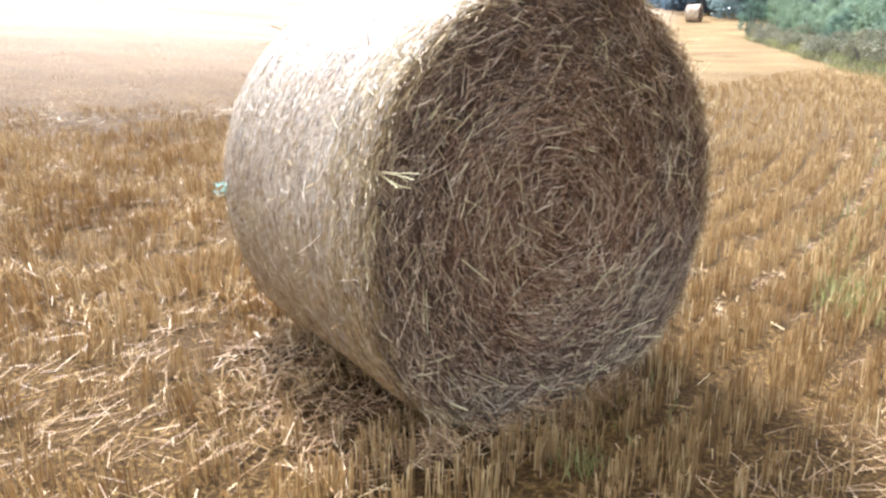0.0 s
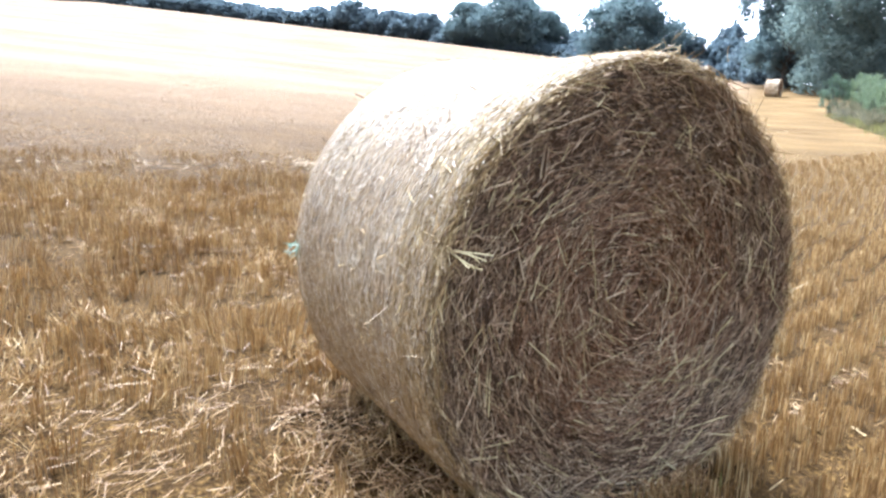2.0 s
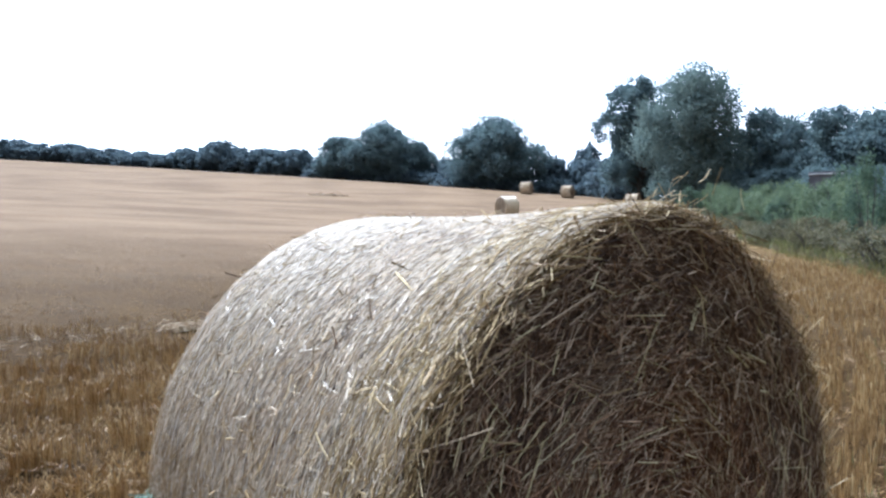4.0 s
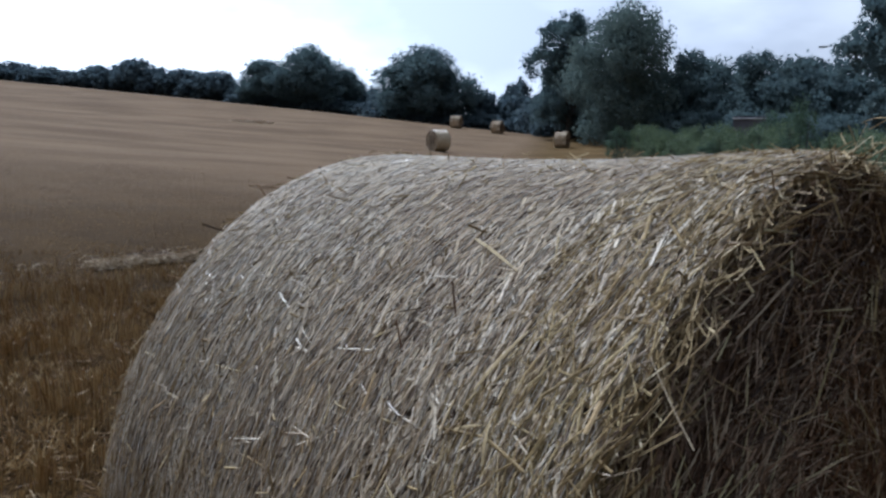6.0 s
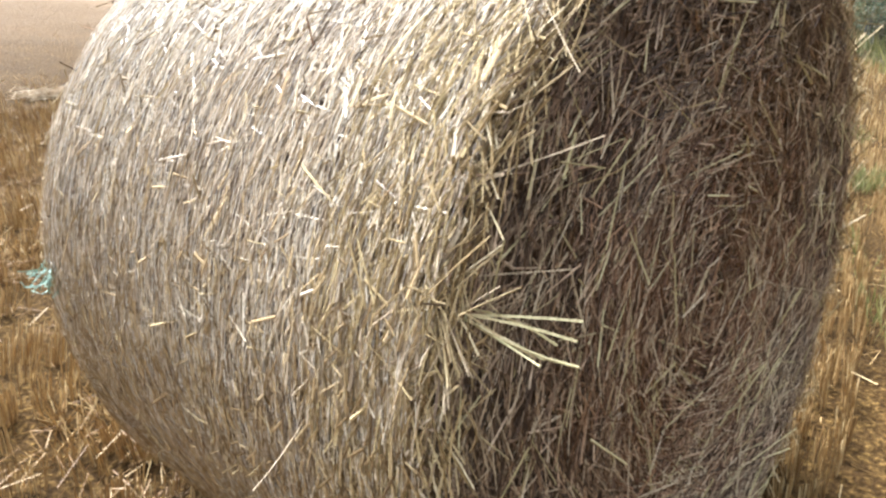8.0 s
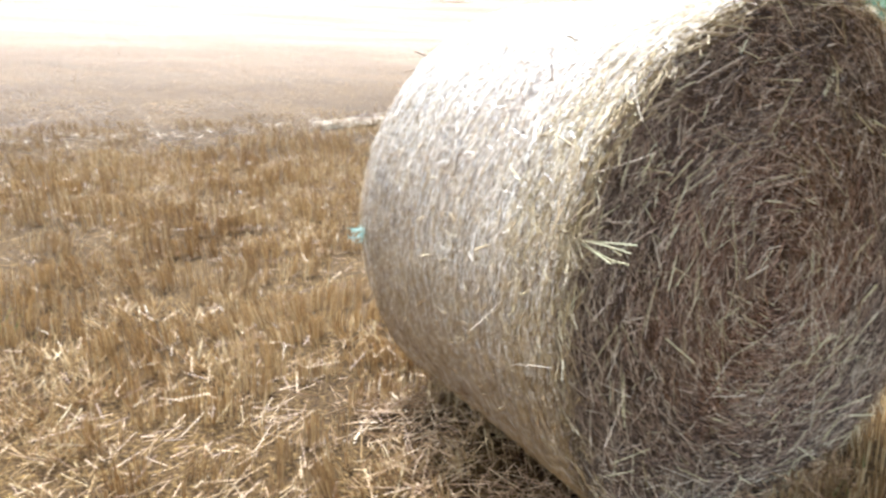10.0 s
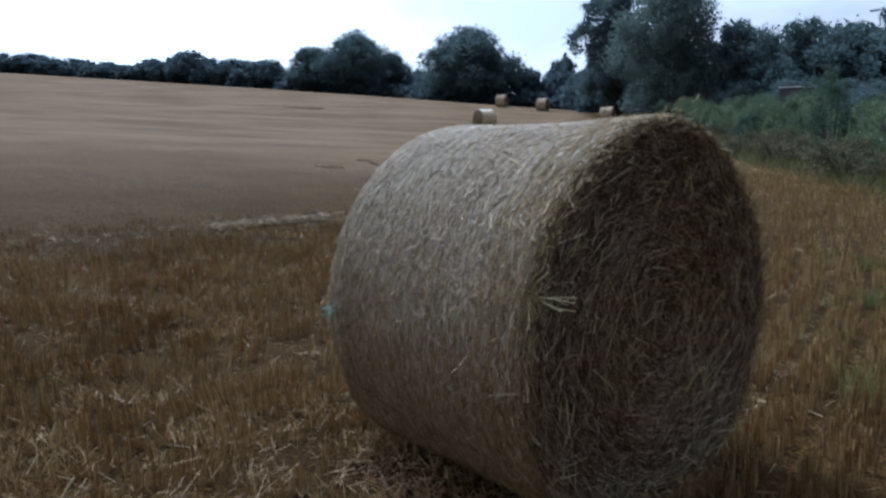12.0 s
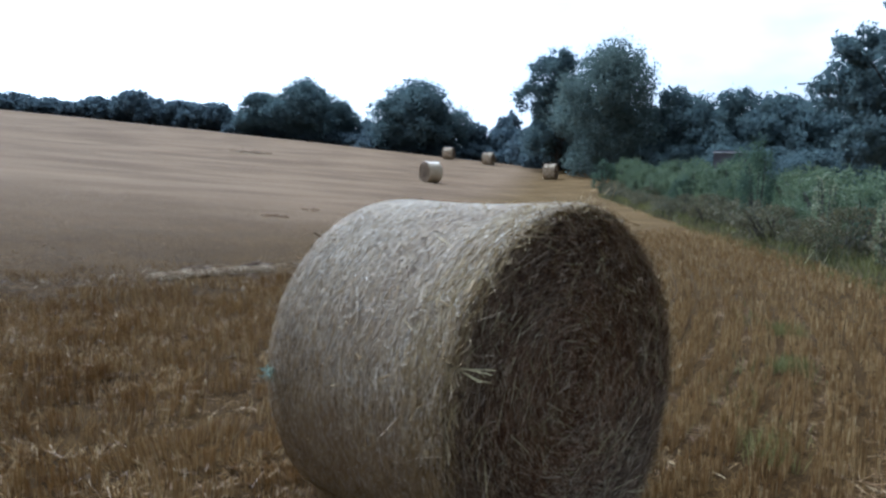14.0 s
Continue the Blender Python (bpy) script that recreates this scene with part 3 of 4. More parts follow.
def face_straws(n, radius, y0, turned, length, thick, inner=0.0, outer=1.0):
    """Straws lying round the cut face in a coil, matted and tangled."""
    r = radius * np.sqrt(rng.uniform(inner**2, outer**2, n))
    a = rng.uniform(0, 2 * np.pi, n)
    e = np.stack([np.cos(a), np.zeros(n), np.sin(a)], 1)
    tan = np.stack([-np.sin(a), np.zeros(n), np.cos(a)], 1)
    ax = np.tile((0.0, float(turned), 0.0), (n, 1))
    th = rng.normal(0.1, 0.45, n) + np.where(rng.random(n) < 0.26, rng.uniform(-1.5, 1.5, n), 0)
    d = tan * np.cos(th)[:, None] + e * np.sin(th)[:, None] + ax * rng.normal(0.06, 0.2, n)[:, None]
    ln = length * rng.uniform(0.35, 1.4, n) * np.where(r < 0.25 * radius, 0.7, 1.0) * np.where(rng.random(n) < 0.06, 1.6, 1.0)
    mid = e * (r * 0.985 * bale_form(a, 0.0))[:, None] + np.stack([np.zeros(n), np.full(n, y0), np.zeros(n)], 1) + ax * rng.uniform(-0.012, 0.02, n)[:, None]
    mid[:, 1] += 0.012 * turned * (value_noise(mid[:, 0], mid[:, 2], 0.12) - 0.6)
    p = mid - unit(d) * (ln / 2)[:, None]
    bow = e * (0.9 * ln**2 / (8 * np.maximum(r, 0.12)) * np.cos(th) ** 2)[:, None]
    q = np.hypot(p[:, 0] + bow[:, 0], p[:, 2] + bow[:, 2])
    ok = q < radius * bale_form(a, 0.0)
    m = ok.sum()
    return straws(p[ok], d[ok], ln[ok], thick * np.clip(rng.lognormal(-0.05, 0.4, m), 0.4, 2.6), bow[ok] + rng.normal(0, 0.004, (m, 3)), 1, 0.6, ax[ok] + e[ok] * 0.01)


def rim_fringe(n, radius, y0, turned, length, thick):
    """Loose ends that stand off the rim of a face."""
    a = rng.uniform(0, 2 * np.pi, n)
    e = np.stack([np.cos(a), np.zeros(n), np.sin(a)], 1)
    tan = np.stack([-np.sin(a), np.zeros(n), np.cos(a)], 1)
    ax = np.tile((0.0, float(turned), 0.0), (n, 1))
    p = e * (radius * bale_form(a, 0.0) * rng.uniform(0.955, 0.998, n))[:, None] + np.stack([np.zeros(n), np.full(n, y0), np.zeros(n)], 1) - ax * rng.uniform(-0.004, 0.05, n)[:, None]
    d = tan * rng.choice([-1, 1], n)[:, None] * rng.uniform(0.4, 1.2, n)[:, None] + ax * rng.uniform(0.0, 0.65, n)[:, None] + e * rng.normal(-0.05, 0.14, n)[:, None]
    ln = length * rng.uniform(0.4, 1.3, n)
    return straws(p, d, ln, thick * rng.uniform(0.6, 1.3, n), e * (-0.006) + rng.normal(0, 0.006, (n, 3)), 2)


bale = empty("round_bale", pose(0, 0, ZC))
tagged(bale, "large round straw bale wrapped in thin net, standing on the stubble", "straw bale", "round bales in the field")
bale_core("body", R - 0.008, WIDE, STRAW_CORE_SHADED, bale, "packed straw body of the bale, darkened for shade between straws")


def strands(name, made, mat, label):
    ob = raw_mesh(name, *made, mat, bale, label)
    return tagged(ob, kind="stuff")


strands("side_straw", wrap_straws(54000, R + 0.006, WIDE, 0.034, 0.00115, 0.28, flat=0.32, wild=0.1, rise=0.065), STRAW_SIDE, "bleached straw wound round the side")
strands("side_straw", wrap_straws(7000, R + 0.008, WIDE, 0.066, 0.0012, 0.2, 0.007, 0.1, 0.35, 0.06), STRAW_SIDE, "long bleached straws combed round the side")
strands("rim_straw", wrap_straws(5500, R + 0.009, 0.24, 0.062, 0.0012, 0.3, 0.008, 0.2, 0.32, 0.1), STRAW_SWEEP, "golden straw wound round beside the front rim")
strands("side_straw", wrap_straws(15000, R + 0.013, WIDE, 0.036, 0.0016, 0.3, 0.006, 0.12, 0.25, 0.06, 212), STRAW_LOW, "golden less bleached straw low on the side")
strands("straw_chaff", wrap_straws(7000, R + 0.006, WIDE, 0.04, 0.0029, 0.35, 0.006, 0.15, 0.15), STRAW_CHAFF, "flat pale flakes of straw leaf under the net")
strands("straw_fluff", wrap_straws(2600, R + 0.006, WIDE, 0.05, 0.0015, 0.5, 0.006, 0.5, 0.6, 0.4), STRAW_SWEEP, "short straw ends poking through the net")
strands("face_straw", face_straws(18500, R - 0.004, 0.0, -1, 0.088, 0.00115, 0.5), STRAW_FACE_SHADED, "grey-brown matted straw coiled on the cut face")
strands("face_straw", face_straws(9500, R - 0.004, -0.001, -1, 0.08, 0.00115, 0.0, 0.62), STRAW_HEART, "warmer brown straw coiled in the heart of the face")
strands("face_straw", face_straws(2400, R - 0.004, -0.010, -1, 0.1, 0.0011), STRAW_CHAFF, "paler straws strewn over the cut face")
strands("face_straw", face_straws(420, R - 0.02, -0.016, -1, 0.12, 0.0013), STRAW_YELLOW, "single long pale straws lying loose on the cut face")
strands("back_straw", face_straws(2500, R - 0.005, WIDE, 1, 0.1, 0.0025), STRAW_FACE_SHADED, "brown straw on the far face")
strands("rim_straw", rim_fringe(3400, R + 0.004, 0.0, -1, 0.085, 0.0012), STRAW_RIM, "frayed yellowish straw ends along the front rim")
strands("rim_straw", rim_fringe(400, R + 0.004, WIDE, 1, 0.07, 0.0016), STRAW_RIM, "frayed straw ends along the back rim")


def rim_sweep(n, radius, y0):
    """Long golden straws combed round the front rim."""
    a = rng.uniform(radians(60), radians(215), n)
    a = a + 0.25 * (value_noise(a * 9, a * 0, 1.0) - 0.5)
    e = np.stack([np.cos(a), np.zeros(n), np.sin(a)], 1)
    tan = np.stack([-np.sin(a), np.zeros(n), np.cos(a)], 1)
    ax = np.tile((0.0, -1.0, 0.0), (n, 1))
    ln = rng.uniform(0.05, 0.2, n)
    d = tan + ax * rng.normal(0.15, 0.38, n)[:, None] + e * rng.normal(0.0, 0.09, n)[:, None]
    mid = e * (radius * bale_form(a, 0.03) * rng.uniform(0.972, 1.006, n))[:, None]
    mid[:, 1] = y0 + rng.normal(0.055, 0.045, n)
    bow = e * (ln**2 / (8 * radius))[:, None]
    p = mid - unit(d) * (ln / 2)[:, None] - bow * 0.6
    return straws(p, d, ln, rng.uniform(0.0008, 0.0016, n), bow + rng.normal(0, 0.004, (n, 3)), 3)


strands("rim_straw", rim_sweep(650, R + 0.004, 0.0), STRAW_SWEEP, "long golden straws combed round the front rim")


def net_wrap(parent):
    """Fine plastic threads round the drum."""
    m, rows = 100, 122
    ang = np.linspace(0, 2 * np.pi, m, endpoint=False)
    vs, fs = [], []
    for k in range(rows):
        y = 0.02 + (WIDE - 0.04) * k / (rows - 1) + rng.normal(0, 0.0025)
        yy = y + 0.01 * np.sin(ang * 2 + k * 0.05) + 0.0016 * np.where(np.arange(m) % 2, 1, -1) + rng.normal(0, 0.0008, m)
        rad = R * bale_form(ang, yy) + 0.0125 + rng.normal(0, 0.001, m) - 0.014 * np.exp(-np.minimum(yy, WIDE - yy) / 0.014)
        ring = []
        for j in range(3):
            w = 2 * np.pi * j / 3
            r2 = rad + 0.0003 * np.cos(w)
            ring.append(np.stack([r2 * np.cos(ang), yy + 0.00045 * np.sin(w), r2 * np.sin(ang)], 1))
        base = len(vs) * 3 * m
        vs.append(np.concatenate(ring))
        i = np.arange(m)
        for j in range(3):
            j2 = (j + 1) % 3
            fs.append(base + np.stack([j * m + i, j * m + (i + 1) % m, j2 * m + (i + 1) % m, j2 * m + i], 1))
    return raw_mesh("net_wrap", np.concatenate(vs), np.concatenate(fs), NET, parent, "thin pale net threads wound round the bale")


net_wrap(bale)

# single straws that stand out on the bale: shared meshes, each an object of its own
STRAW_MESHES = {}


def straw_mesh(kind, mat, thick, bend):
    if kind not in STRAW_MESHES:
        shapes = []
        for _ in range(4):
            sag = np.array([[rng.normal(0, bend), rng.normal(0, bend), 0.0]])
            v, f = straws(np.zeros((1, 3)), np.array([[0.0, 0.0, 1.0]]), np.array([1.0]), np.array([1.0]), sag, 4)
            v[:, :2] = (v[:, :2] - np.repeat(v[:, :2].reshape(-1, 3, 2).mean(1), 3, 0)) * thick + np.repeat(v[:, :2].reshape(-1, 3, 2).mean(1), 3, 0)
            me = raw_mesh("straw", v, f, mat)
            shapes.append(me.data)
            bpy.data.objects.remove(me)
        STRAW_MESHES[kind] = shapes
    return STRAW_MESHES[kind]


def place_straw(a, b, kind="pale", mat=STRAW_CHAFF, thick=0.007, bend=0.03, name="straw"):
    """One straw on the bale, from world place a to b."""
    a, b = Vector(a), Vector(b)
    shapes = straw_mesh(kind, mat, thick, bend)
    ob = new(name, shapes[int(rng.integers(4))])
    ob.parent = bale
    d = b - a
    ob.matrix_basis = Matrix.Translation(a - Vector((0, 0, ZC))) @ d.to_track_quat("Z", "Y").to_matrix().to_4x4() @ pose(0, 0, 0, 0, 0, float(rng.uniform(0, 360))) @ Matrix.Diagonal((max(d.length, 0.09), max(d.length, 0.09), d.length, 1))
    return ob


def fan(at, toward, n, spread, length, kind="pale", mat=STRAW_CHAFF, thick=0.007, loose=0.012):
    for _ in range(n):
        a = np.array(at) + rng.normal(0, loose, 3)
        d = unit(np.array(toward, float) + rng.normal(0, spread, 3)) * length * rng.uniform(0.6, 1.15)
        place_straw(a, a + d, kind, mat, thick)


for b in ((-0.655, -0.145, 1.016), (-0.681, -0.155, 1.004), (-0.702, -0.172, 0.986), (-0.690, -0.135, 0.996), (-0.700, -0.125, 0.978), (-0.722, -0.135, 0.982)):
    place_straw((-0.716 + rng.normal(0, 0.006), -0.008, 1.003 + rng.normal(0, 0.006)), b, "yellow", STRAW_YELLOW, 0.012)
fan((-0.735, 0.0, 1.01), (0.1, -0.4, -0.9), 14, 0.3, 0.09, "rim", STRAW_RIM, 0.012)
fan((-0.735, 0.0, 1.01), (0.05, -0.5, -0.9), 5, 0.3, 0.08, "rim", STRAW_RIM, 0.012)
fan((-0.715, -0.01, 1.0), (0.25, -0.9, -0.1), 9, 0.55, 0.11, "hair", STRAW_CHAFF, 0.006)
fan((-0.73, 0.0, 0.99), (-0.35, -0.6, -0.6), 9, 0.4, 0.085, "hair", STRAW_CHAFF, 0.006)
fan((-0.70, 0.0, 1.08), (0.15, -0.8, 0.2), 7, 0.55, 0.065, "hair", STRAW_CHAFF, 0.006, 0.03)
fan((-0.64, 0.0, 1.2), (0.3, -0.7, 0.1), 6, 0.55, 0.06, "hair", STRAW_CHAFF, 0.006, 0.03)
fan((-0.735, 0.0, 1.03), (-0.1, -0.5, 0.3), 7, 0.5, 0.08, "rim", STRAW_RIM, 0.010)
fan((0.10, -0.012, 0.80), (-0.25, -0.05, -0.9), 15, 0.45, 0.15, loose=0.06)
fan((0.12, -0.012, 0.86), (0.5, -0.05, 0.4), 8, 0.5, 0.12, loose=0.05)
fan((0.05, -0.012, 0.44), (0.25, -0.08, -0.8), 9, 0.4, 0.10, loose=0.03)
fan((-0.60, -0.012, 0.72), (0.05, -0.04, -1), 10, 0.25, 0.16, loose=0.07)
fan((-0.50, -0.012, 0.45), (0.3, -0.04, -1), 10, 0.4, 0.14, loose=0.09)
fan((0.05, -0.005, 1.57), (0.1, -0.35, 0.2), 18, 0.5, 0.06, "rim", STRAW_RIM, 0.014, 0.05)
for a, b in (((0.50, 0.0, 1.33), (0.60, -0.05, 1.352)), ((0.03, 0.0, 1.56), (0.05, -0.02, 1.64)), ((0.36, -0.02, 0.24), (0.50, -0.03, 0.27)), ((0.38, -0.02, 0.22), (0.52, -0.03, 0.235)),
             ((-0.885, 0.215, 0.735), (-0.778, 0.235, 0.79)), ((-0.785, 0.17, 0.63), (-0.785, -0.015, 0.695)), ((-0.775, 0.20, 0.635), (-0.755, 0.07, 0.585)), ((-0.765, 0.02, 0.58), (-0.77, 0.03, 0.67)),
             ((-0.575, -0.02, 1.36), (-0.615, -0.10, 1.285)), ((-0.66, -0.01, 1.165), (-0.59, -0.12, 1.215)), ((-0.69, -0.02, 1.05), (-0.61, -0.10, 1.055)), ((-0.21, -0.02, 0.66), (-0.09, -0.03, 0.735)),
             ((0.22, -0.02, 1.04), (0.30, -0.03, 1.07))):
    place_straw(a, b)
for a, b in (((-0.30, -0.02, 1.30), (-0.22, -0.03, 1.40)), ((0.0, -0.02, 1.22), (0.13, -0.03, 1.25)), ((-0.05, -0.02, 0.15), (0.13, -0.03, 0.13)), ((-0.28, -0.02, 0.12), (-0.12, -0.035, 0.20))):
    place_straw(a, b)
# long straws that hang out of the front rim
for a, b in (((-0.549, -0.005, 1.358), (-0.494, -0.04, 1.271)), ((-0.594, -0.005, 1.223), (-0.543, -0.02, 1.296)), ((-0.522, -0.005, 1.245), (-0.552, -0.03, 1.186)), ((-0.503, -0.005, 1.116), (-0.425, -0.05, 1.137)),
             ((-0.672, -0.005, 1.242), (-0.629, -0.01, 1.274)), ((-0.45, -0.005, 1.329), (-0.388, -0.04, 1.281)), ((-0.398, -0.005, 1.186), (-0.441, -0.03, 1.25)), ((-0.241, -0.005, 1.191), (-0.113, -0.03, 1.192)), ((-0.45, -0.005, 1.397), (-0.423, -0.04, 1.373))):
    place_straw(a, b, "rim", STRAW_RIM, 0.012)


def leaf_strip(a, b, wide):
    """A broad dry leaf blade lying on the net, from a to b."""
    a, b = np.array([a]) - (0, 0, ZC), np.array([b]) - (0, 0, ZC)
    out = unit(a * (1, 0, 1))
    ln = np.linalg.norm(b - a, axis=1)
    v, f = straws(a + out * 0.004, b - a, ln, np.full(1, wide), out * 0.004, 4, 0.12, out)
    taper = np.repeat(np.array([0.5, 1.0, 1.0, 0.8, 0.15]), 3)[:, None]
    mid = np.repeat(v.reshape(-1, 3, 3).mean(1), 3, 0)
    return raw_mesh("leaf_blade", mid + (v - mid) * taper * 0.75, f, STRAW_RIM, bale, "broad pale dry leaf lying on the net")


for a, b, wide in (((-0.427, 0.403, 1.441), (-0.474, 0.268, 1.408), 0.0045), ((-0.616, 0.216, 1.27), (-0.541, 0.179, 1.352), 0.005), ((-0.666, 0.149, 1.201), (-0.633, 0.167, 1.249), 0.004), ((-0.651, 0.217, 1.224), (-0.639, 0.172, 1.24), 0.004),
                   ((-0.70, 0.30, 1.14), (-0.72, 0.20, 1.10), 0.003), ((-0.30, 0.62, 1.506), (-0.36, 0.60, 1.478), 0.004)):
    leaf_strip(a, b, wide)
for a, b in (((-0.59, 0.395, 1.26), (-0.605, 0.395, 1.335)), ((-0.535, 0.33, 1.31), (-0.545, 0.335, 1.395))):
    place_straw(a, b, "dark", STRAW_FACE_SHADED, 0.022, 0.01)
for _ in range(45):
    a = rng.uniform(0, 2 * np.pi)
    r = 0.74 * math.sqrt(rng.uniform(0.02, 1))
    at = np.array([r * math.cos(a), -0.016, ZC + r * math.sin(a)])
    fan(at, (-math.sin(a) + rng.normal(0, 0.6), -0.06, math.cos(a) + rng.normal(0, 0.6)), 1, 0.1, 0.11)
for _ in range(45):
    a, y = rng.uniform(radians(85), radians(215)), rng.uniform(0.05, 1.1)
    at = np.array([0.786 * math.cos(a), y, ZC + 0.786 * math.sin(a)])
    turn, rise = rng.normal(0, 0.8), rng.normal(0.05, 0.12)
    fan(at, (-math.sin(a) * math.cos(turn) + rise * math.cos(a), math.sin(turn), math.cos(a) * math.cos(turn) + rise * math.sin(a)), 1, 0.05, 0.07, "side", STRAW_RIM, 0.011)

# end of the net, a frayed green edge at the back rim
v, f = straws(np.array([[-0.782, 1.13, 0.02]]) + rng.normal(0, 0.016, (34, 3)), np.tile((-0.5, 0.3, -0.4), (34, 1)) + rng.normal(0, 0.5, (34, 3)), rng.uniform(0.02, 0.06, 34), np.full(34, 0.0016), rng.normal(0, 0.01, (34, 3)), 3)
raw_mesh("net_end", v, f, TWINE, bale, "frayed green end of the net")

# ---- straw bales further up the field ----
far_bale = empty("round_bale")
tagged(far_bale, "round straw bale standing far up the stubble field", "straw bale", "round bales in the field")
bale_core("body", R - 0.006, WIDE, STRAW_CHAFF, far_bale, "packed straw body of the bale")
v, f = wrap_straws(1300, R - 0.006, WIDE, 0.22, 0.016)
tagged(raw_mesh("side_straw", v, f, STRAW_SIDE, far_bale, "bleached straw wound round the side"), kind="stuff")
v, f = face_straws(1100, R - 0.005, 0.0, -1, 0.16, 0.007)
tagged(raw_mesh("face_straw", v, f, STRAW_FACE_SHADED, far_bale, "brown coiled straw of the cut face"), kind="stuff")


def rest_bale(x, y, turn, k=1.0, first=False):
    z = float(height(np.array([x]), np.array([y]), False)[0]) + ZC * k - 0.03
    m = pose(x, y, z, 0, 0, turn)
    if first:
        far_bale.matrix_basis = m
        return far_bale
    return copy_thing(far_bale, m)


rest_bale(36.4, 41.1, -100, first=True)
for bx, by, bturn in ((57.9, 45.4, 22), (66.0, 61.4, 20), (64.3, 66.6, 28), (72.0, 92.5, 15), (75.5, 91.0, -60)):
    rest_bale(bx, by, bturn)


# ---- trees ----
def tube(points, radii, sides=7):
    """A tapered limb along points."""
    pts = np.array(points, float)
    vs, fs = [], []
    for k, (c, r) in enumerate(zip(pts, radii)):
        d = unit(pts[min(k + 1, len(pts) - 1)] - pts[max(k - 1, 0)])
        a = unit(np.cross(d, (0.3, 0.95, 0.1)))
        b = np.cross(d, a)
        w = np.arange(sides) * 2 * np.pi / sides
        vs.append(c + r * (np.cos(w)[:, None] * a + np.sin(w)[:, None] * b))
    i = np.arange(sides)
    for k in range(len(pts) - 1):
        fs.append(np.stack([k * sides + i, k * sides + (i + 1) % sides, (k + 1) * sides + (i + 1) % sides, (k + 1) * sides + i], 1))
    return np.concatenate(vs), np.concatenate(fs)


def build_tree(name, high, wide, leaf_mat, leaf, count, label, lobes=14, trunk_share=0.0, droop=0.0, gap=0.0, lobe=0.22, category="tree"):
    """A trunk, forking limbs and a domed crown of leaf clumps, at the origin."""
    ob = empty(name)
    tagged(ob, label, category, "trees along the field edge")
    bare = high * trunk_share
    tr = 0.022 * high + 0.05
    wob = rng.normal(0, 0.02 * high, (4, 2))
    low = max(bare, 0.12 * high)
    spine = [(0, 0, -0.3)] + [(wob[i, 0] * (i + 1) / 4, wob[i, 1] * (i + 1) / 4, low + (high * 0.84 - low) * i / 3) for i in range(4)]
    v, f = tube(spine, [tr * 1.3, tr, tr * 0.7, tr * 0.4, tr * 0.15], 9)
    raw_mesh("trunk", v, f, BARK, ob)
    centres, sizes = [], []
    for i in range(lobes):
        a = 2.4 * i + rng.uniform(-0.4, 0.4)
        s = wide * lobe * rng.uniform(0.8, 1.2)
        t = ((i + 0.5) / lobes) ** 0.9
        zz = bare + s * 0.7 + (high - bare - s * 1.6) * t
        dome = math.sqrt(max(0.0, 1 - (max(0.0, t - 0.3) / 0.74) ** 2)) * (0.86 if t < 0.3 else 1.0)
        reach = max(0.0, wide / 2 * dome - s * 0.75) * (1.0 if i % 3 else 0.45)
        centres.append((reach * math.cos(a), reach * math.sin(a), zz))
        sizes.append(s)
    limbs = []
    for c, s in zip(centres, sizes):
        z0 = max(0.3, bare * 0.85 + (c[2] - bare) * 0.45)
        limbs.append(tube([(0, 0, z0), (c[0] * 0.5, c[1] * 0.5, (z0 + c[2]) / 2 + 0.1), c], [tr * 0.4, tr * 0.22, tr * 0.08], 5))
    for v, f in limbs:
        raw_mesh("limb", v, f, BARK, ob)
    # clumps over the lobes, leaves in the clumps, sparser within
    clumps, csize = [], []
    for c, s in zip(centres, sizes):
        k = max(10, int(count / lobes / 30))
        rad = s * rng.uniform(0.35, 1.0, k) ** 0.6
        clumps.append(np.array(c) + sphere_dirs(k) * rad[:, None] * np.array([1, 1, 0.85]))
        csize.append(np.full(k, s * 0.15))
    clumps, csize = np.concatenate(clumps), np.concatenate(csize)
    if gap:
        ok = value_noise(clumps[:, 0] + clumps[:, 1] * 0.7, clumps[:, 2], wide * 0.11) > gap
        clumps, csize = clumps[ok], csize[ok]
    per = max(6, count // len(clumps))
    p = np.repeat(clumps, per, 0)
    p = p + rng.normal(0, 1, p.shape) * np.repeat(csize, per)[:, None] * np.array([1, 1, 0.8])
    if droop:
        p[:, 2] -= droop * rng.random(len(p)) ** 2 * high * 0.10
    p[:, 2] = np.maximum(p[:, 2], 0.05)
    n = len(p)
    d = sphere_dirs(n)
    d[:, 2] -= droop
    v, f = far_leaves(p, d, sphere_dirs(n), leaf * rng.uniform(0.6, 1.4, n), leaf * rng.uniform(0.7, 1.2, n))
    raw_mesh("crown", v, f, leaf_mat, ob)
    return ob


def set_tree(src, x, y, high_scale, turn, first=False):
    z = float(height(np.array([x]), np.array([y]), False)[0])
    k = high_scale
    m = pose(x, y, z - (0.8 if "field" in src.name else 0.3), 0, 0, turn)
    ob = src if first else copy_thing(src, m)
    ob.matrix_basis = m @ Matrix.Diagonal((k[0], k[0], k[1] * (1.12 if "field" in src.name else 1.06), 1))
    return ob


oak = build_tree("oak_tree", 10.0, 12.0, OAK_LEAF_HAZED, 0.27, 38000, "broad dark green oak behind the stubble field", 24)
oak_b = build_tree("oak_tree", 10.0, 10.0, OAK_LEAF_HAZED, 0.27, 32000, "round-headed dark oak at the field's edge", 20)
bush = build_tree("field_tree", 6.0, 8.0, FAR_LEAF_HAZED, 0.40, 6500, "low tree of the distant hedgerow, leaves tinted blue for haze", 16)
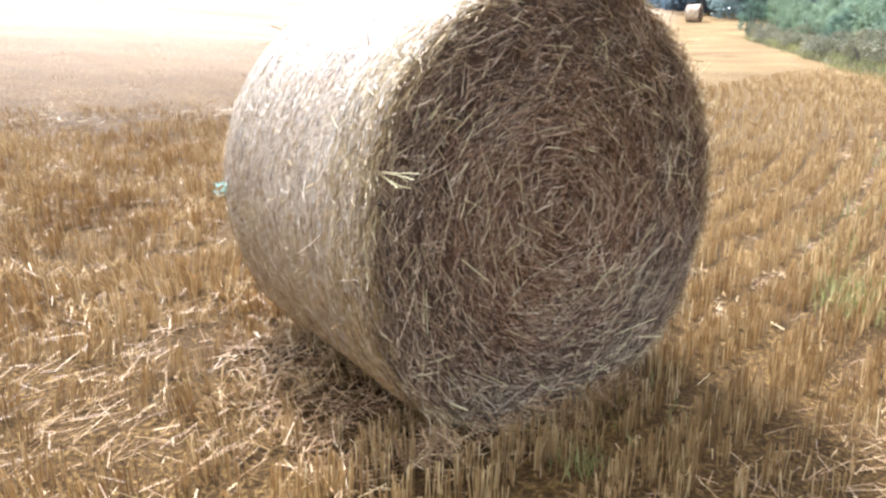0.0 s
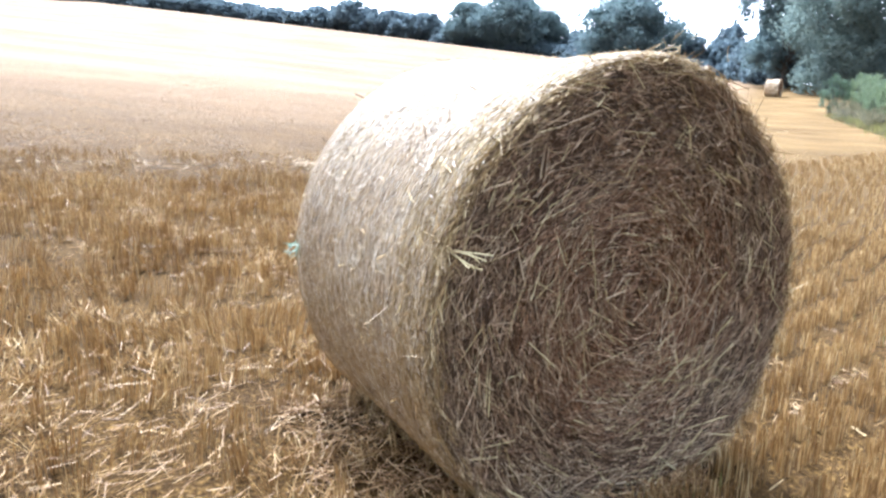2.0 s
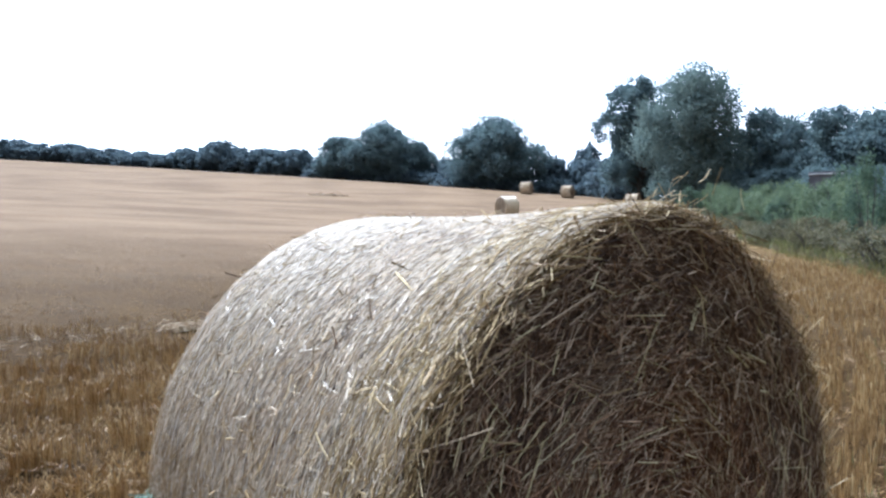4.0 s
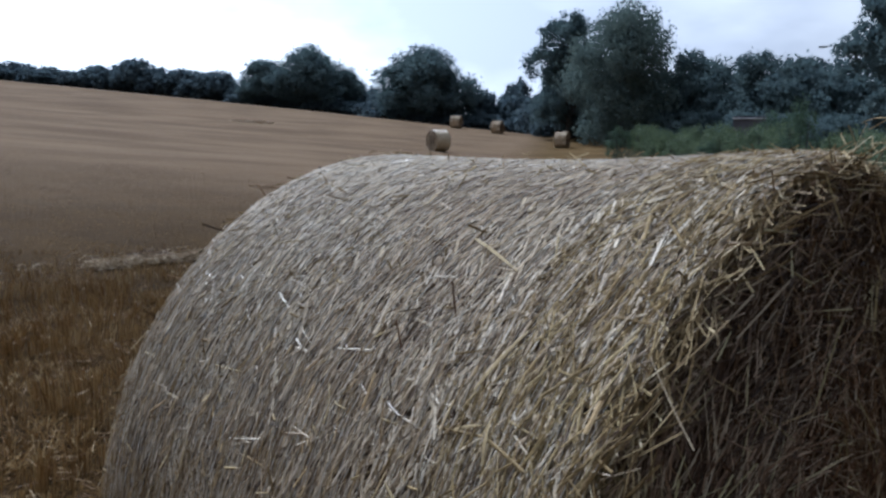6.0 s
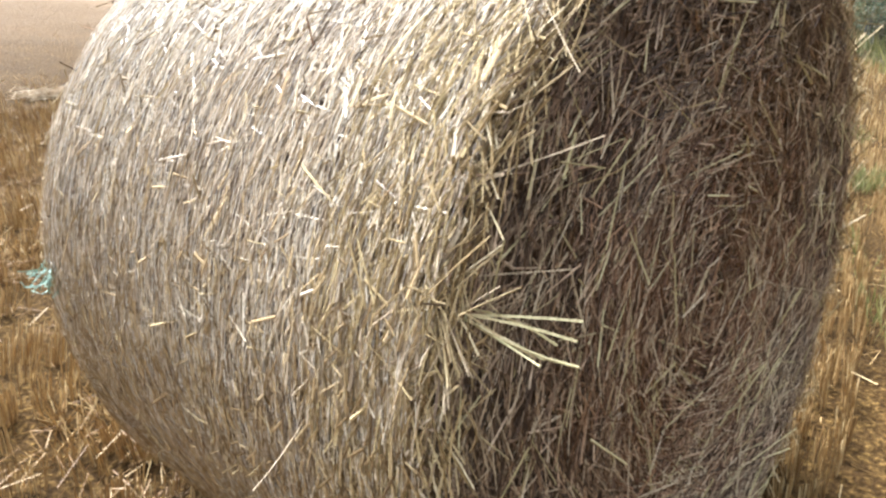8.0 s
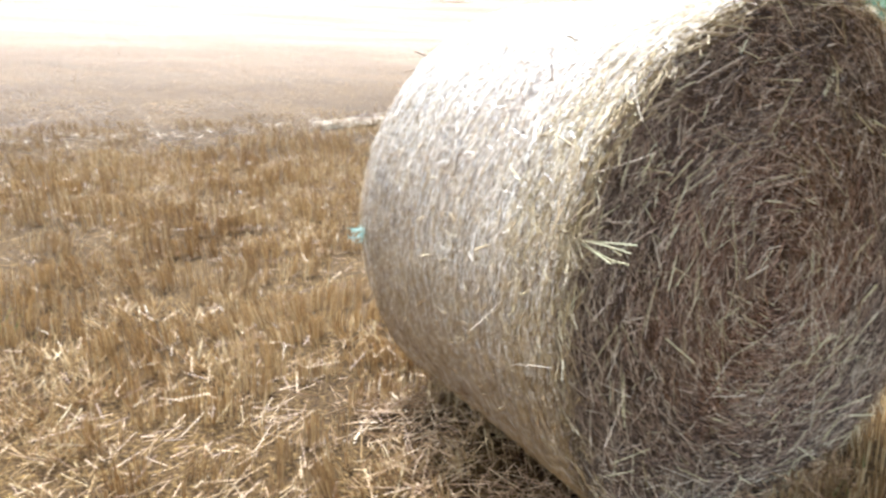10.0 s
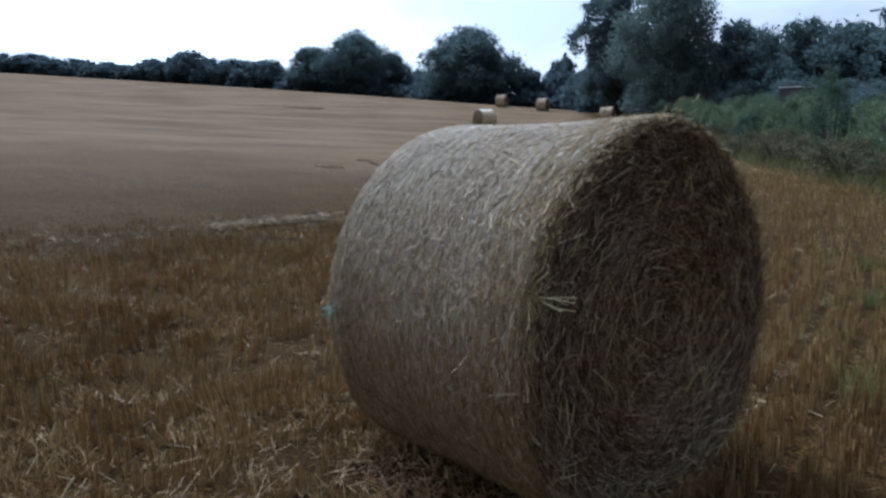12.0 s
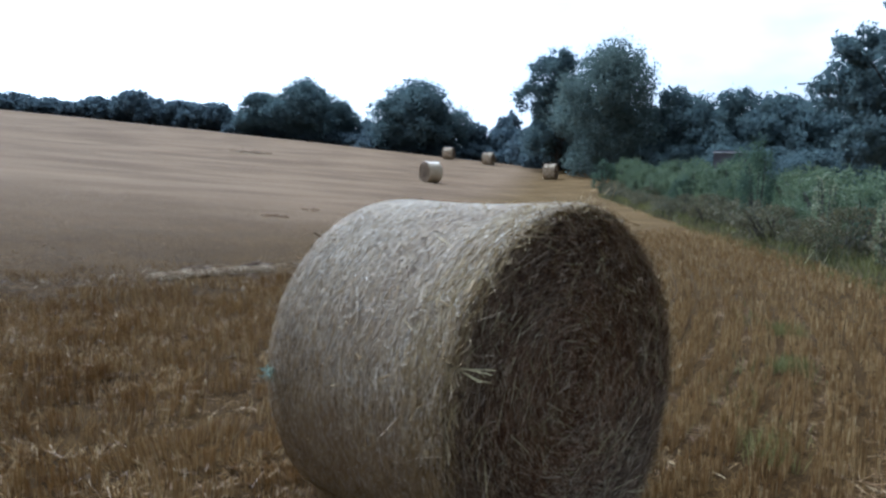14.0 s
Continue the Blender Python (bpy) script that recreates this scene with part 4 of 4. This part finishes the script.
bush_b = build_tree("field_tree", 6.0, 12.0, FAR_LEAF_HAZED, 0.45, 7500, "spreading low tree of the distant hedgerow", 18, lobe=0.17)

# oaks in the middle of the far edge
set_tree(oak, 73.1, 83.2, (1.24, 1.06), 40, True)
set_tree(oak, 67.2, 104.1, (1.1, 1.0), 160)
set_tree(oak_b, 63.1, 110.1, (1.0, 0.75), 0, True)
set_tree(oak_b, 73.6, 103.3, (0.8, 0.76), 210)
set_tree(bush, 81.6, 106.1, (0.9, 0.95), 10, True)
set_tree(bush, 81.6, 79.2, (0.9, 1.0), 80)
set_tree(bush, 87.1, 77.6, (0.8, 1.38), 150)
set_tree(bush, 85.3, 70.5, (0.75, 1.25), 200)
set_tree(bush, 79.0, 90.5, (0.9, 0.85), 300)
set_tree(bush, 73.0, 58.5, (1.0, 1.0), 30)
set_tree(bush, 76.5, 63.5, (1.0, 1.0), 130)
set_tree(bush, 83.0, 67.0, (1.0, 1.05), 250)
set_tree(bush, 84.0, 74.5, (0.9, 1.0), 20)
set_tree(bush, 78.5, 85.5, (0.9, 0.85), 60)
set_tree(bush, 76.0, 95.5, (0.9, 0.8), 90)
for tx, ty in ((61.5, 113.5), (64.5, 108.0), (67.5, 103.0), (70.5, 99.5), (72.5, 95.0), (70.0, 88.5), (72.5, 84.0), (75.5, 80.5), (78.5, 76.5), (81.0, 72.0), (82.5, 67.0)):
    set_tree(bush, tx, ty, (0.85, 0.5), tx * 91 % 360)
# the low line on the left-hand rise
set_tree(bush_b, 35.4, 145.0, (1.05, 0.62), 0, True)
for tx, ty, kw, kh in ((46.7, 139.5, 0.85, 0.75), (52.5, 134.2, 0.95, 1.02), (57.5, 128.7, 0.9, 0.88), (62.5, 124.1, 0.8, 0.92), (41.0, 142.0, 0.6, 0.6),
                       (3.3, 158.5, 1.1, 1.02), (12.9, 152.8, 1.05, 0.86), (21.8, 148.7, 1.05, 0.68), (29.0, 146.0, 0.9, 0.66), (-9.0, 162.0, 1.2, 1.1), (-22.0, 164.0, 1.2, 1.1), (-36.0, 164.0, 1.3, 1.0), (-52.0, 162.0, 1.3, 1.1)):
    set_tree(bush_b, tx, ty, (kw, kh), tx * 37 % 360)
for tx, ty, kw, kh in ((49.5, 137.0, 0.9, 0.8), (55.0, 131.5, 0.9, 0.85), (60.0, 126.5, 0.9, 0.85), (38.0, 143.5, 0.9, 0.5), (43.5, 141.0, 0.9, 0.55), (8.0, 155.5, 1.0, 0.7), (17.5, 150.5, 1.0, 0.65), (25.5, 147.5, 1.0, 0.6), (32.5, 145.5, 0.9, 0.55), (-15.0, 163.0, 1.0, 0.9), (66.0, 118.0, 0.9, 0.85), (70.0, 111.0, 0.8, 0.8), (77.0, 100.0, 0.7, 0.75)):
    set_tree(bush_b, tx, ty, (kw, kh), tx * 37 % 360)

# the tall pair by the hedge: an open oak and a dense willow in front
set_tree(build_tree("oak_tree", 14.0, 10.5, OAK_LEAF_HAZED, 0.25, 32000, "tall open-crowned oak with gaps behind a willow", 26, 0.06, gap=0.4, lobe=0.18), 69.9, 54.6, (1, 1), 0, True)
set_tree(build_tree("willow_tree", 14.4, 12.8, WILLOW_LEAF_HAZED, 0.23, 44000, "dense grey-green willow standing behind the hedge", 30, 0.0, droop=0.7, lobe=0.19), 66.6, 45.2, (1, 1), 30, True)
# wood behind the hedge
wood = build_tree("woodland_tree", 9.0, 9.5, OAK_LEAF_HAZED, 0.29, 12500, "dark woodland tree close behind the field hedge", 18)
set_tree(wood, 71.8, 40.8, (0.85, 1.08), 0, True)
for tx, ty, kw, kh in ((72.3, 38.2, 0.95, 0.98), (71.3, 33.5, 1.0, 1.03), (70.8, 29.3, 0.95, 0.97), (70.1, 25.0, 0.9, 0.92), (68.5, 20.5, 0.95, 0.85), (76.0, 31.0, 1.1, 0.95), (75.5, 49.5, 1.0, 0.9), (77.0, 56.0, 1.0, 0.8), (80.0, 63.0, 1.0, 0.75), (66.0, 12.0, 1.0, 0.9), (64.0, 4.0, 1.0, 0.9), (61.0, -4.0, 1.0, 1.0)):
    set_tree(wood, tx, ty, (kw, kh), ty * 53 % 360)
set_tree(build_tree("oak_tree", 13.0, 11.0, OAK_LEAF_HAZED, 0.25, 36000, "large oak with a ragged open crown beside the lane", 30, 0.16, gap=0.5, lobe=0.15), 57.5, 15.0, (1.03, 1.1), 0, True)


for tx, ty in ((66.0, 36.0), (67.8, 40.5), (66.8, 32.5), (64.0, 31.0), (70.5, 47.5), (56.0, -3.5), (54.0, -9.0), (62.0, 22.5), (61.0, 17.5), (60.5, 12.0), (60.0, 7.0), (58.0, 2.0), (64.5, 27.0)):
    set_tree(wood, tx, ty, (0.7, 0.42), tx * 83 % 360)


# ---- hedge ----
def build_shrub(name, high, wide, deep, leaf_mat, leaf, count, label, category="hedge shrub"):
    ob = empty(name)
    tagged(ob, label, category, "hedge along the field")
    stems = []
    for _ in range(9):
        a, r = rng.uniform(0, 2 * np.pi), rng.uniform(0.2, 0.45)
        tip = (wide * r * math.cos(a), deep * r * math.sin(a), high * rng.uniform(0.6, 0.92))
        foot = (tip[0] * 0.25, tip[1] * 0.25, -0.1)
        stems.append(tube([foot, ((foot[0] + tip[0]) / 2 + 0.05, (foot[1] + tip[1]) / 2, high * 0.4), tip], [0.03, 0.02, 0.006], 5))
    for v, f in stems:
        raw_mesh("stem", v, f, BARK, ob)
    k = 70
    c = sphere_dirs(k) * rng.uniform(0.45, 1.0, k)[:, None] ** 0.5
    c = c * np.array([wide / 2, deep / 2, high / 2]) * 0.9 + np.array([0, 0, high * 0.5])
    c[:, 2] = np.maximum(c[:, 2], 0.08)
    p = np.repeat(c, count // k, 0)
    n = len(p)
    p = p + rng.normal(0, 0.095, p.shape) * np.array([wide / 2, deep / 2, high / 2.4])
    p[:, 2] = np.abs(p[:, 2])
    v, f = leaves(p, sphere_dirs(n) + np.array([0, 0, 0.1]), sphere_dirs(n), leaf * rng.uniform(0.6, 1.5, n), leaf * rng.uniform(0.4, 0.8, n))
    raw_mesh("foliage", v, f, leaf_mat, ob)
    return ob


def set_plant(src, s, q, k, turn, first=False):
    x, y = from_rows(s, q)
    z = float(height(np.array([x]), np.array([y]), False)[0])
    m = pose(x, y, z - 0.03, 0, 0, turn)
    ob = src if first else copy_thing(src, m)
    ob.matrix_basis = m @ Matrix.Diagonal((k[0], k[0], k[1], 1))
    return ob


shrub = build_shrub("hedge_shrub", 2.0, 2.6, 2.2, HEDGE_LEAF, 0.075, 5400, "dense light green shrub in the field hedge")
elder = build_shrub("hedge_shrub", 2.4, 2.2, 2.0, DARK_LEAF, 0.085, 3600, "darker green elder standing over the hedge")
bramble = build_shrub("bramble_bush", 1.3, 2.3, 1.8, BRAMBLE_LEAF, 0.065, 3800, "low tangled bramble at the foot of the hedge", "bramble")
first = True
for s in np.arange(4.0, 58.0, 2.1):
    set_plant(shrub, s, -7.7 + rng.uniform(-0.7, 0.6) + max(0, s - 25) * 0.02, (rng.uniform(0.7, 1.15), rng.uniform(0.8, 1.25) * (1 + max(0, s - 25) * 0.005)), rng.uniform(0, 360), first)
    first = False
first = True
for s, q, k in ((29.5, -8.2, 1.3), (10.5, -8.6, 1.0), (17.0, -8.9, 0.95), (22.0, -8.8, 0.9), (38.0, -8.4, 1.15), (46.0, -8.0, 1.1), (55.5, -5.0, 1.15), (13.5, -6.9, 0.62), (25.5, -6.9, 0.75), (33.0, -6.7, 0.8)):
    set_plant(elder, s, q, (k * 0.85, k), s * 71 % 360, first)
    first = False
set_plant(elder, 20.7, -6.5, (0.58, 1.28), 40)
weed = build_shrub("tall_weed", 2.1, 0.62, 0.6, SAGE_LEAF, 0.075, 560, "tall pale-leaved weed growing up before the hedge", "weed")
set_plant(weed, 14.2, -6.1, (1.0, 1.0), 0, True)
set_plant(weed, 10.9, -6.0, (0.9, 0.8), 130)
first = True
for s in np.arange(4.0, 54.0, 2.2):
    set_plant(bramble, s, -6.2 + rng.uniform(-0.45, 0.3) + max(0, s - 20) * 0.025, (rng.uniform(0.75, 1.2), rng.uniform(0.5, 1.0)), rng.uniform(0, 360), first)
    first = False


def blades(name, s, q, tall, mat, label, width=0.008, spread=0.25, category="grass"):
    x, y = from_rows(s, q)
    n = len(x)
    d = np.stack([rng.normal(0, spread, n), rng.normal(0, spread, n), np.ones(n)], 1)
    p = np.stack([x, y, height(x, y) - 0.01], 1)
    v, f = leaves(p, d, sphere_dirs(n), tall * rng.uniform(0.5, 1.2, n), width * rng.uniform(0.7, 1.4, n))
    return tagged(raw_mesh(name, v, f, mat), label, category, kind="stuff")


hs = rng.uniform(3, 52, 9000)
blades("verge_grass", hs, -5.62 + rng.normal(0, 0.16, 9000) + np.clip(hs - 20, 0, 40) * 0.025, 0.2, DRY_GRASS, "dry yellowed grass along the hedge foot", 0.016)
hs = 3 + 22 * rng.random(7000) ** 1.3
blades("verge_grass", hs, -5.35 + rng.normal(0, 0.22, 7000) + np.clip(hs - 20, 0, 40) * 0.025, 0.11, GRASS_LEAF, "low green grass between stubble and hedge", 0.012)
hs = rng.uniform(3, 52, 9000)
blades("verge_grass", hs, -6.1 + rng.normal(0, 0.4, 9000) + np.clip(hs - 20, 0, 40) * 0.025, 0.42, GRASS_LEAF, "rough grass growing under the hedge", 0.022, 0.35)
hs = np.concatenate([c + rng.normal(0, 0.3, 20) for c in (9.0, 10.2, 11.4, 12.3, 16.0, 18.5, 22.0, 28.0)])
blades("tall_weeds", hs, -7.4 + rng.normal(0, 0.5, len(hs)), 1.7, HEDGE_LEAF, "tall green weeds growing through the hedge", 0.05, 0.06, "weeds")
hs = np.concatenate([c + rng.normal(0, 0.3, 6) for c in (12.5, 14.2, 15.0, 17.5, 19.4, 23.0, 26.0)])
blades("tall_weeds", hs, -6.2 + rng.normal(0, 0.3, len(hs)), 0.9, DRY_GRASS, "pale dead weed stems before the hedge", 0.02, 0.35, "weeds")


def grass_tuft(x, y, n, tall, spread):
    a = rng.uniform(0, 2 * np.pi, n)
    d = np.stack([np.cos(a) * 0.35, np.sin(a) * 0.35, np.ones(n)], 1) + rng.normal(0, 0.15, (n, 3))
    px, py = x + rng.normal(0, spread, n), y + rng.normal(0, spread, n)
    p = np.stack([px, py, height(px, py) - 0.01], 1)
    v, f = leaves(p, d, sphere_dirs(n), tall * rng.uniform(0.5, 1.2, n), rng.uniform(0.004, 0.009, n))
    ob = raw_mesh("grass_tuft", v, f, GRASS_LEAF)
    return tagged(ob, "fresh green grass tuft sprouting between stubble rows", "grass tuft", "green tufts in the stubble", "stuff")


for gx, gy, gn, gt, gs in ((-0.16, -0.32, 130, 0.16, 0.05), (1.87, -0.05, 240, 0.22, 0.09), (2.12, 0.05, 260, 0.24, 0.10), (2.6, 0.3, 90, 0.18, 0.12), (3.6, 0.9, 90, 0.18, 0.2), (5.0, 2.0, 90, 0.16, 0.3), (-2.1, 2.3, 60, 0.15, 0.06), (-0.75, -0.6, 50, 0.12, 0.05), (0.02, -0.2, 60, 0.16, 0.1), (0.3, -0.2, 60, 0.16, 0.11)):
    grass_tuft(gx, gy, int(gn * 0.4), gt * 0.7, gs)


wx = rng.uniform(1.5, 7.5, 3600)
wy = rng.choice([-0.36, -0.55, -0.02], 3600, p=[0.7, 0.25, 0.05]) + rng.normal(0, 0.06, 3600) + row_bend(wx)
ok = value_noise(wx, wy, 0.5) > 0.6
blades("row_weeds", *row_coords(wx[ok], wy[ok]), 0.17, GRASS_LEAF, "thin green weeds growing between stubble rows", 0.009, 0.35, "weeds")


def straw_clump(x, y, wide, deep, high, n, mat, label):
    """A low heap of dropped straw."""
    a, r = rng.uniform(0, 2 * np.pi, n), np.sqrt(rng.random(n))
    px, py = x + wide / 2 * r * np.cos(a), y + deep / 2 * r * np.sin(a)
    p = np.stack([px, py, height(px, py) + high * (1 - r**2) * rng.random(n)], 1)
    d = sphere_dirs(n) * np.array([1, 1, 0.35])
    v, f = straws(p, d, rng.uniform(0.05, 0.14, n) * max(1.0, wide * 0.8), np.full(n, 0.0022 * max(1.0, wide)), None, 1)
    ob = raw_mesh("straw_clump", v, f, mat)
    return tagged(ob, label, "straw clump", "dropped straw clumps in the field", "stuff")


straw_clump(2.98, 7.74, 0.35, 0.25, 0.10, 260, STRAW_FACE_SHADED, "small dark clump of straw on the wheel track")
straw_clump(1.75, 7.25, 0.3, 0.25, 0.10, 220, STRAW_FACE_SHADED, "small dark clump of straw on the wheel track")
straw_clump(1.95, 7.3, 0.25, 0.2, 0.09, 160, STRAW_FACE_SHADED, "small dark clump of straw on the wheel track")
straw_clump(7.3, 14.45, 0.7, 0.6, 0.07, 300, STRAW_PALE, "dark flattened heap of straw out in the field")
straw_clump(9.9, 16.8, 0.6, 0.5, 0.05, 160, STRAW_PALE, "dark flattened heap of straw out in the field")
straw_clump(33.6, 61.4, 4.4, 3.2, 0.06, 300, STRAW_FAR, "wide dark patch of trodden straw far up the field")

# ---- shed among the trees behind the hedge ----
shed = empty("field_shed", pose(55.4, 26.4, 1.05, 0, 0, -64))
tagged(shed, "low tin shed behind the hedge, wall toned dark for shade, pale roof edge", "shed")
bm = bmesh.new()
bmesh.ops.create_grid(bm, x_segments=36, y_segments=1, size=0.5, matrix=pose(0, -1.1, 1.5, 90, 0, 0) @ Matrix.Diagonal((2.4, 3.0, 1, 1)))
for vert in bm.verts:
    vert.co.y += 0.025 * (round((vert.co.x + 1.2) / (2.4 / 36)) % 2)
bmesh.ops.solidify(bm, geom=bm.faces[:], thickness=0.03)
bmesh.ops.create_cube(bm, size=1, matrix=pose(0, 0.05, 1.5) @ Matrix.Diagonal((2.4, 2.1, 3.0, 1)))
part("wall", bm, TIN_SHADED, shed)
bm = bmesh.new()
bmesh.ops.create_cube(bm, size=1, matrix=pose(0, 0, 2.88, 3, 0, 0) @ Matrix.Diagonal((2.5, 2.4, 0.1, 1)))
bmesh.ops.bevel(bm, geom=bm.edges[:], offset=0.02, segments=1, affect="EDGES")
part("roof", bm, PALE_TIN, shed, "pale weathered roof sheet")

# ---- street lamp behind the wood ----
lamp = empty("street_lamp", pose(83.3, 30.1, 1.9))
tagged(lamp, "grey steel street lamp rising over the wood", "street lamp")
v, f = tube([(0, 0, -0.2), (0, 0, 5), (0, 0, 10.1)], [0.11, 0.09, 0.06], 10)
raw_mesh("pole", v, f, STEEL, lamp)
v, f = tube([(0, 0, 10.1), (-0.1, 0.4, 10.25), (-0.5, 1.6, 10.32)], [0.05, 0.045, 0.04], 8)
raw_mesh("arm", v, f, STEEL, lamp)
bm = bmesh.new()
bmesh.ops.create_cube(bm, size=1, matrix=pose(-0.6, 2.0, 10.3, 0, 0, 14) @ Matrix.Diagonal((0.28, 0.9, 0.16, 1)))
bmesh.ops.bevel(bm, geom=bm.edges[:], offset=0.05, segments=2, affect="EDGES")
lamp_head = part("lamp_head", bm, STEEL, lamp)
bm = bmesh.new()
bmesh.ops.create_cube(bm, size=1, matrix=pose(-0.6, 2.05, 10.21, 0, 0, 14) @ Matrix.Diagonal((0.2, 0.6, 0.06, 1)))
bmesh.ops.bevel(bm, geom=bm.edges[:], offset=0.02, segments=2, affect="EDGES")
part("lens", bm, LAMP_GLASS, lamp_head, "pale lamp lens")


# ---- utility pole behind the large oak ----
utility_pole = empty("utility_pole", pose(61.8, 16.4, 0.3))
tagged(utility_pole, "tall dark wooden utility pole behind the large oak", "utility pole")
v, f = tube([(0, 0, -0.3), (0.02, 0, 6), (0.03, 0.02, 17.0)], [0.15, 0.13, 0.10], 10)
raw_mesh("pole", v, f, BARK, utility_pole)
for dz in (16.1, 16.6):
    bm = bmesh.new()
    bmesh.ops.create_cube(bm, size=1, matrix=pose(0.03, 0.02, dz, 0, 0, 40) @ Matrix.Diagonal((0.3, 0.09, 0.09, 1)))
    bmesh.ops.bevel(bm, geom=bm.edges[:], offset=0.015, segments=1, affect="EDGES")
    part("bracket", bm, STEEL, utility_pole)
